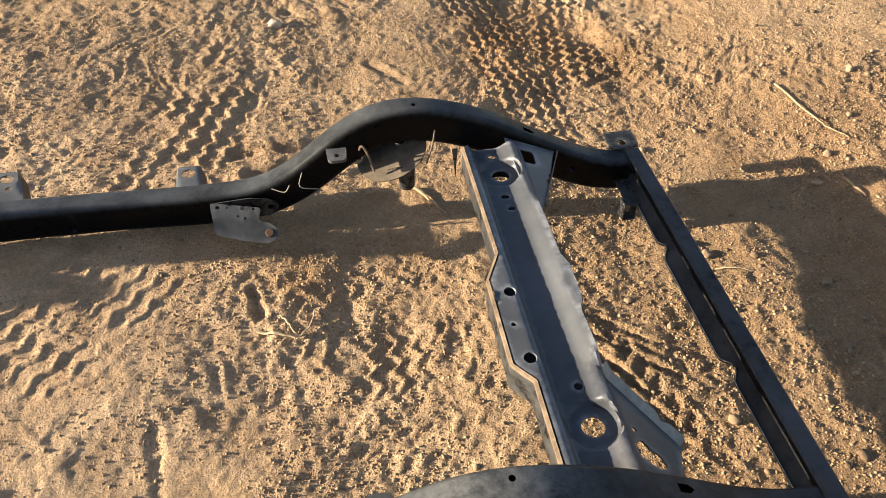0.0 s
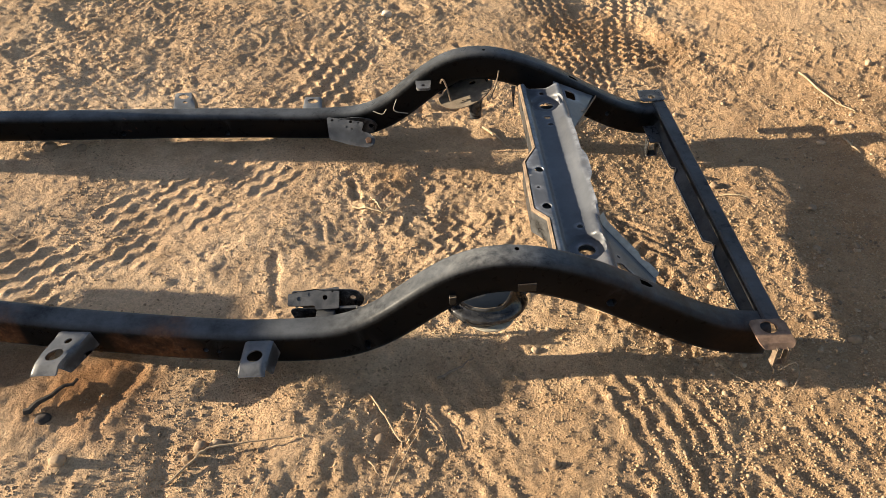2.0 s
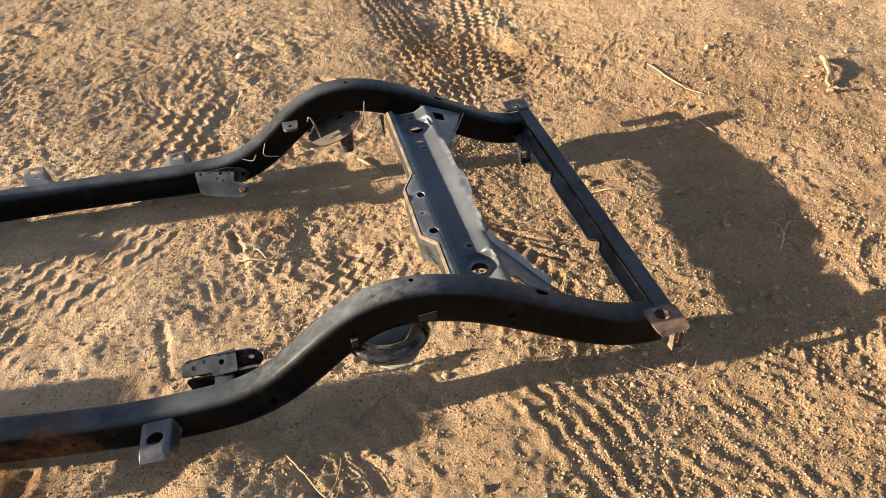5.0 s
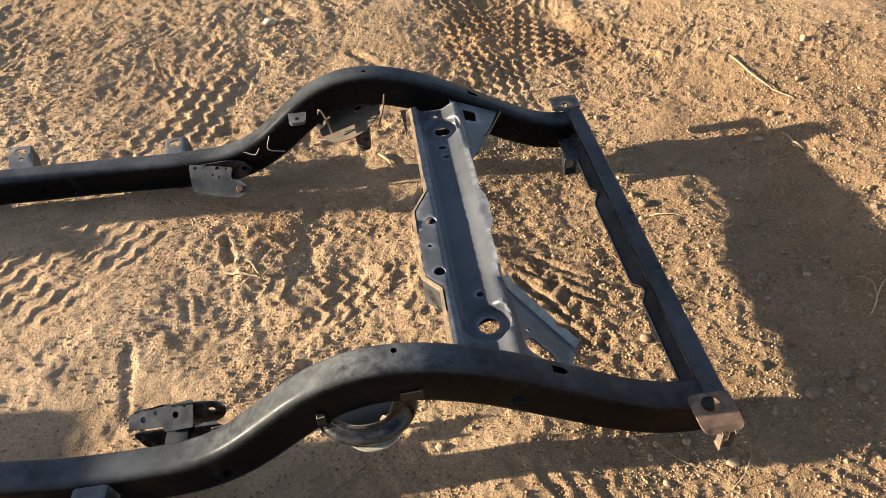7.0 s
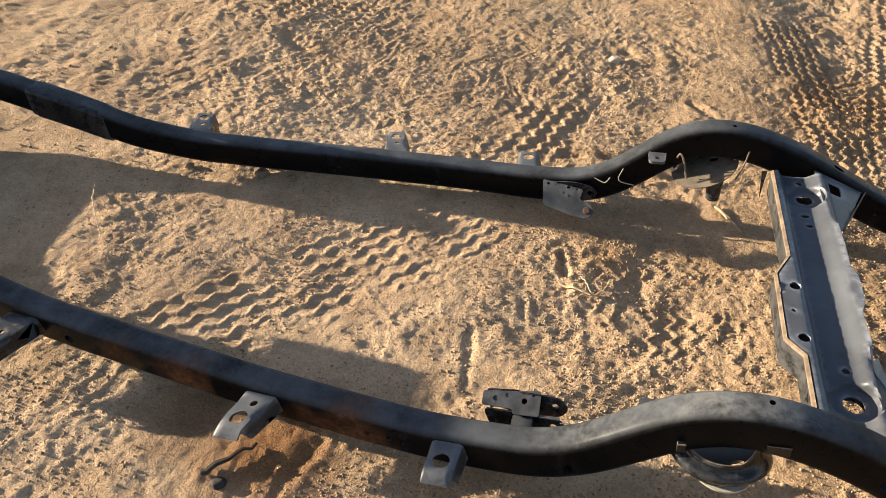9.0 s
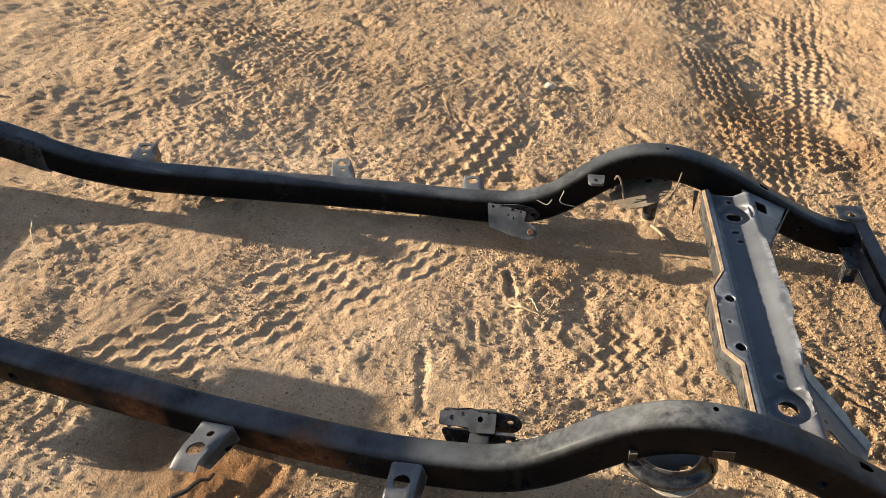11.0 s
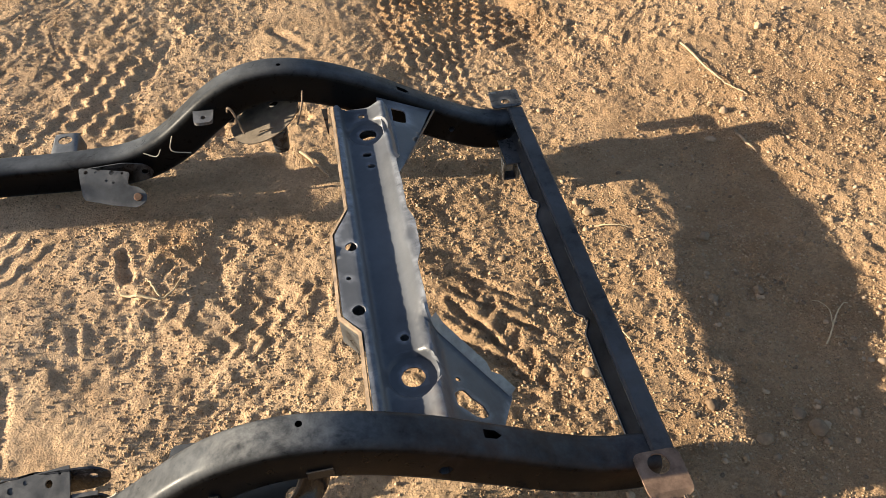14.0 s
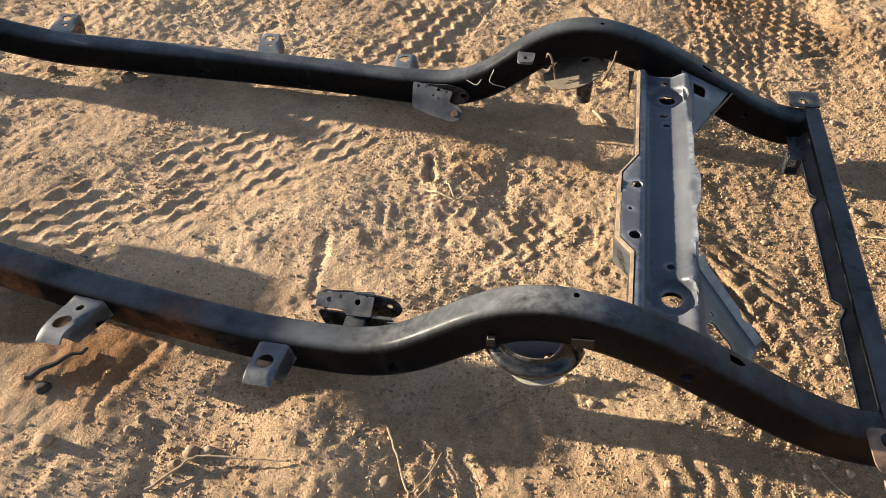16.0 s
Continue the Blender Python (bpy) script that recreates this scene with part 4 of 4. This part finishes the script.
# front end: sleeve joints, the front crossmember, and unseen towers that cast ground shadows
for s in (-1, 1):
    secs = []
    for x in (-2.72, -2.70, -2.60, -2.50, -2.48):
        z, o = rail_top(x) - RAIL_H / 2, rail_off(x)
        g = 0.008 if -2.71 < x < -2.49 else 0.003
        secs.append([Vector(at(x, s * o + p, z + q)) for p, q in rail_section(RAIL_W + g, RAIL_H + g, 0.016)])
    fpart("rail_sleeve", loft(secs), BLACK_WORN, "welded sleeve over a rail joint")
    secs = []
    head, head_at, top = (0.22, 0.42, 0.60) if s < 0 else (0.10, 0.487, 0.62)      # the unseen tower's flat head, sized by its shadow
    for z, w, l, o in ((0.40, 0.07, 0.10, 0.40 if s < 0 else 0.47), (0.53, 0.08, 0.10, 0.42 if s < 0 else 0.48), (top - 0.05, head, 0.12, head_at), (top - 0.008, head, 0.12, head_at), (top, head - 0.02, 0.10, head_at)):
        c = rounded([(-l / 2, -w / 2), (l / 2, -w / 2), (l / 2, w / 2), (-l / 2, w / 2)], 0.04, 5)
        secs.append([Vector(at(-3.05 + p, s * o + q, z)) for p, q in c])
    fpart("spring_tower", loft(secs), BLACK, "tall black front tower, unseen, shaped to cast its shadow")
secs = []
for v in np.linspace(-0.36, 0.36, 15):
    z = 0.30 - 0.10 * (1 - (v / 0.36) ** 4)
    secs.append([Vector(at(-3.05 + p, v, z + q)) for p, q in rail_section(0.20, 0.10, 0.02)])
fpart("front_crossmember", loft(secs), BLACK, "black front crossmember")
# unseen block, added to shade the ground inside the near rail
bm = box((-3.11, mid_y(-3.05) - 0.37, 0.40), (-3.0, mid_y(-3.05) - 0.19, 0.455), 0.015, 3)
join(bm, box((-3.07, mid_y(-3.05) - 0.30, 0.25), (-3.04, mid_y(-3.05) - 0.26, 0.41), 0.004, 1))
fpart("engine_mount", bm, BLACK, "unseen black block over the front crossmember, added to cast a shadow")


# ---------------------------------------------------------------- loose stones and grit
def ico(level):
    if level == 0:
        return (np.array([(1, 0, 0), (-1, 0, 0), (0, 1, 0), (0, -1, 0), (0, 0, 1), (0, 0, -1)], float),
                np.array([(0, 2, 4), (2, 1, 4), (1, 3, 4), (3, 0, 4), (2, 0, 5), (1, 2, 5), (3, 1, 5), (0, 3, 5)]))
    bm = bmesh.new()
    bmesh.ops.create_icosphere(bm, subdivisions=level, radius=1.0)
    vs = np.array([v.co[:] for v in bm.verts])
    fs = np.array([[v.index for v in f.verts] for f in bm.faces])
    bm.free()
    return vs, fs


def scatter(name, count, lo, hi, power, level, material, label, spread, seed, sink=0.42):
    """Very many small stones as one object, thicker where the ground is rough."""
    rnd = np.random.RandomState(seed)
    vs, fs = ico(level)
    x, y = spread(rnd, count * 3)
    keep = (roughness(x, y) + 0.9 * fbm(x, y, 0.16, 2, 77) > 0.15 + 0.9 * rnd.rand(len(x))).nonzero()[0][:count]
    x, y = x[keep], y[keep]
    n = len(x)
    r = lo * (hi / lo) ** (rnd.rand(n) ** power)
    z = ground_height(x, y) + r * (0.55 - sink)
    shape = vs[None] * (1 + 0.55 * (rnd.rand(n, len(vs), 1) - 0.5)) * (0.6 + 0.75 * rnd.rand(n, 1, 3))
    a = rnd.rand(n) * 6.283
    c, s = np.cos(a)[:, None], np.sin(a)[:, None]
    sx, sy = shape[..., 0] * c - shape[..., 1] * s, shape[..., 0] * s + shape[..., 1] * c
    co = np.stack([x[:, None] + r[:, None] * sx, y[:, None] + r[:, None] * sy, z[:, None] + 0.75 * r[:, None] * shape[..., 2]], -1).reshape(-1, 3)
    tri = (fs[None] + (np.arange(n) * len(vs))[:, None, None]).reshape(-1, 3)
    me = bpy.data.meshes.new(name)
    me.vertices.add(len(co))
    me.vertices.foreach_set("co", co.astype(np.float32).ravel())
    me.loops.add(tri.size)
    me.loops.foreach_set("vertex_index", tri.ravel().astype(np.int32))
    me.polygons.add(len(tri))
    me.polygons.foreach_set("loop_start", np.arange(0, tri.size, 3, dtype=np.int32))
    me.update(calc_edges=True)
    me.materials.append(material)
    tagged(new(name, me), label, name.replace("_", " "), kind="stuff")


def wide(rnd, n):
    return rnd.uniform(-3.3, 1.8, n), -0.7 + 4.6 * rnd.rand(n) ** 1.25


def rear_side(rnd, n):
    return rnd.uniform(-0.35, 1.7, n), rnd.uniform(-0.65, 1.9, n)


def close_by(rnd, n):
    return rnd.uniform(-2.25, 1.1, n), rnd.uniform(-0.65, 2.1, n)


scatter("dirt_crumbs", 75000, 0.0014, 0.0042, 1.9, 0, CLOD, "small crumbs of dry dirt strewn over the ground", close_by, 5)
scatter("dirt_crumbs", 24000, 0.0014, 0.0042, 1.7, 0, CLOD, "crumbs of dry dirt lying thick among gravel", rear_side, 15)
scatter("dirt_crumbs", 25000, 0.0018, 0.0055, 1.6, 0, CLOD, "small crumbs of dry dirt strewn over the ground", wide, 25)
scatter("gravel", 260, 0.0050, 0.0115, 2.2, 2, PEBBLE, "small grey-brown pebbles lying in the dirt", rear_side, 35, 0.25)
scatter("gravel", 3500, 0.0022, 0.0075, 2.6, 1, PEBBLE, "fine pale gravel lying in the dirt", wide, 6)
scatter("gravel", 6000, 0.0020, 0.0072, 2.6, 1, PEBBLE, "fine pale gravel lying in the dirt", rear_side, 7)


def stone(x, y, r, material, label, seed, flat=0.7):
    rnd = random.Random(seed)
    bm = bmesh.new()
    bmesh.ops.create_icosphere(bm, subdivisions=3, radius=1.0)
    k = [rnd.uniform(0.75, 1.25) for _ in range(3)]
    for v in bm.verts:
        n = 1 + 0.30 * noise.noise(v.co * 1.3 + Vector((seed * 3.1, 0, 0))) + 0.10 * noise.noise(v.co * 4.0 + Vector((seed, 5, 0)))
        v.co = Vector((v.co.x * k[0], v.co.y * k[1], v.co.z * flat * k[2])) * (r * n)
    bm.normal_update()
    ob = part("stone", bm, material, None, "", True, 60)
    ob.location = (x, y, ground_at(x, y) + 0.25 * r)
    ob.rotation_euler = (0, 0, rnd.uniform(0, 6))
    return tagged(ob, label, "stone", "loose stones on the dirt")


stone(-0.92, 2.05, 0.020, PALE_STONE, "pale rounded stone half sunk in sandy dirt", 1)
for i, (x, y, r) in enumerate(((0.15, 0.79, 0.014), (0.13, 0.83, 0.009), (0.27, 0.76, 0.011), (0.40, 0.64, 0.013), (0.66, 1.10, 0.014), (0.95, 1.48, 0.014), (0.38, 0.08, 0.018), (0.27, 0.08, 0.013),
                               (0.05, -0.04, 0.012), (-0.01, 0.30, 0.011), (0.36, 0.12, 0.011), (0.44, 0.44, 0.013), (0.58, 1.00, 0.013), (0.33, 0.44, 0.010), (-0.88, -0.16, 0.011), (-1.54, -0.22, 0.015),
                               (-1.23, -0.17, 0.012), (-1.26, -0.18, 0.014), (-1.40, -0.16, 0.011), (-1.39, -0.13, 0.009), (-0.51, 0.09, 0.010), (-0.36, -0.07, 0.010), (-0.51, -0.24, 0.012), (-1.28, -0.21, 0.012), (-2.0, 1.0, 0.022), (-1.9, 1.0, 0.016), (-2.25, 0.98, 0.013))):
    stone(x, y, r, PEBBLE, "small tan stone lying on the dirt", 10 + i)
stone(-1.61, -0.11, 0.016, stone_material("dark stone", (0.05, 0.04, 0.035), (0.10, 0.085, 0.07)), "small dark stone lying on stained dirt", 60)


def stick(name, paths, r0, material, label, category, lift=0.6, group="", seed=1):
    """A dry stick on the ground; each path is one limb, given from above."""
    rnd = random.Random(seed)
    limbs = []
    for k, path in enumerate(paths):
        pts = smooth_path([(x, y, 0) for x, y in path], 5)
        n = len(pts)
        out = []
        for i, p in enumerate(pts):
            t = i / (n - 1)
            hop = (0.012 * math.sin(math.pi * t) + 0.002) * lift
            out.append((p.x + rnd.uniform(-1, 1) * r0 * 0.5, p.y + rnd.uniform(-1, 1) * r0 * 0.5, max(ground_at(p.x, p.y), float(ground_lie(np.array([p.x]), np.array([p.y]))[0]) - 0.01) + r0 + hop))
        start = r0 * (1.0 if k == 0 else 0.75)
        limbs.append(tube(out, [start * (1 - 0.55 * i / (n - 1)) for i in range(n)], 6, 0.12, rnd))
    if len(limbs) == 1:
        ob = part(name, limbs[0], material)
        return tagged(ob, label, category, group)
    top = thing(name, (*paths[0][0], ground_at(*paths[0][0])), label, category, group)
    for limb in limbs:
        ob = part("limb", limb, material, top)
        ob.matrix_parent_inverse = Matrix.Translation(-top.location)
    return top


stick("forked_twig", [[(-0.99, 0.69), (-0.94, 0.67), (-0.90, 0.66), (-0.87, 0.69), (-0.86, 0.74)], [(-0.90, 0.66), (-0.92, 0.70), (-0.94, 0.73)]], 0.0036, STRAW, "pale forked dry twig lying on the dirt", "twig")
stick("stick", [[(-0.56, 1.14), (-0.52, 1.07), (-0.49, 1.02)]], 0.0055, TWIG, "short tan stick lying near the far rail", "stick", 0.3)
stick("stick", [[(0.68, 1.46), (0.70, 1.29), (0.72, 1.22), (0.75, 1.14)]], 0.0035, TWIG, "long thin tan stick lying on gravelly dirt", "stick", 0.5)
stick("stick", [[(0.65, 0.99), (0.66, 0.94), (0.67, 0.91)]], 0.0045, TWIG, "short tan stick lying on gravelly dirt", "stick", 0.3)
stick("branch", [[(1.29, 1.21), (1.23, 1.10), (1.16, 0.99)], [(1.16, 0.99), (1.19, 0.98), (1.24, 0.965)]], 0.011, TWIG, "grey-brown weathered branch lying on the dirt", "branch", 0.5)
stick("root", [[(-1.31, -0.27), (-1.27, -0.22), (-1.24, -0.19), (-1.17, -0.18), (-1.07, -0.17)]], 0.0035, TWIG, "long bent dry root lying on the dirt", "root", 0.6)
stick("forked_twig", [[(-0.91, -0.04), (-0.87, -0.11), (-0.83, -0.18), (-0.80, -0.13), (-0.79, -0.08)], [(-0.84, -0.19), (-0.86, -0.26), (-0.88, -0.33)]], 0.0024, TWIG, "thin forked dry twig standing off the dirt", "twig", 1.2)
stick("twig", [[(-0.90, -0.22), (-0.88, -0.25)]], 0.0022, TWIG, "tiny dry twig on the dirt", "twig")
stick("twig", [[(-0.88, -0.36), (-0.84, -0.25), (-0.79, -0.13)]], 0.0022, TWIG, "thin dry twig on the dirt", "twig", 0.8)
stick("twig", [[(-1.14, -0.34), (-1.12, -0.26)]], 0.0022, STRAW, "thin dry twig on the dirt", "twig")
stick("straw", [[(0.08, 0.43), (0.09, 0.40), (0.11, 0.36)]], 0.0026, STRAW, "pale straw lying beside the rear crossmember", "straw", 0.6, "dry straws")
stick("straw", [[(0.075, 0.18), (0.10, 0.18), (0.125, 0.17)]], 0.0022, STRAW, "pale straw lying beside the rear crossmember", "straw", 0.4, "dry straws")
stick("straw", [[(0.15, 0.735), (0.19, 0.725), (0.235, 0.71)]], 0.0024, STRAW, "pale straw lying beside the rear crossmember", "straw", 0.4, "dry straws")
stick("stick", [[(-0.75, 0.01), (-0.70, 0.04), (-0.66, 0.075)]], 0.004, BARK, "dark stick lying in the frame's shade", "stick", 0.3)
stick("charred_stick", [[(-1.65, -0.10), (-1.62, -0.06), (-1.57, 0.0)]], 0.008, wood_material("charred wood", (0.02, 0.016, 0.013), (0.07, 0.05, 0.035)), "charred stick lying on stained dirt", "stick", 0.2)
stick("weed", [[(0.50, 0.26), (0.56, 0.33), (0.60, 0.35)], [(0.53, 0.29), (0.54, 0.34), (0.53, 0.38)]], 0.0018, STRAW, "dry wispy weed stalk on the dirt", "weed", 1.8)
stick("wire", [[(0.055, 0.0), (0.088, 0.0), (0.08, -0.04), (0.05, -0.08), (0.02, -0.095)]], 0.0018, TWIG, "thin curved dry stalk under the corner plate", "stalk", 2.2)
stick("stalk", [[(-0.09, 0.04), (-0.06, -0.01), (0.02, -0.07)]], 0.0014, TWIG, "thin dry stalk on the dirt", "stalk", 0.6)
stick("stalk", [[(-2.48, 0.80), (-2.41, 0.69), (-2.30, 0.55)]], 0.0022, STRAW, "thin dry stalk on the dirt", "stalk", 1.2)

# pale strips that paint slivers of sunlight inside the rear crossmember's fold
for a, b in ((0.10, 0.30), (0.375, 0.47), (0.50, 0.56), (0.64, 0.70)):
    secs = [[(0.0100, y, 0.058), (0.0078, y, 0.058), (0.0112, y, 0.048), (0.0135, y, 0.048)] for y in np.arange(a, b, 0.02)]
    fpart("worn_streak", loft(secs), PALE_METAL, "pale strip painted as a sliver of sunlight in the fold", rear)


def lath():
    a, b = Vector((-0.350, 0.236)), Vector((-0.105, 0.078))
    d = (b - a).normalized()
    n = Vector((-d.y, d.x))
    secs = []
    for k in range(9):
        t = k / 8
        c = a + (b - a) * t
        w = 0.0075 - 0.003 * t
        z = -0.040 + 0.004 * math.sin(5 * t)
        secs.append([(*(c + n * w), z), (*(c + n * w), z + 0.009), (*(c - n * w), z + 0.009), (*(c - n * w), z)])
    return loft(secs)


ob = part("wooden_lath", lath(), wood_material("pale raw wood", (0.34, 0.25, 0.15), (0.52, 0.41, 0.27)))
tagged(ob, "pale split wooden lath lying under the rail", "lath")
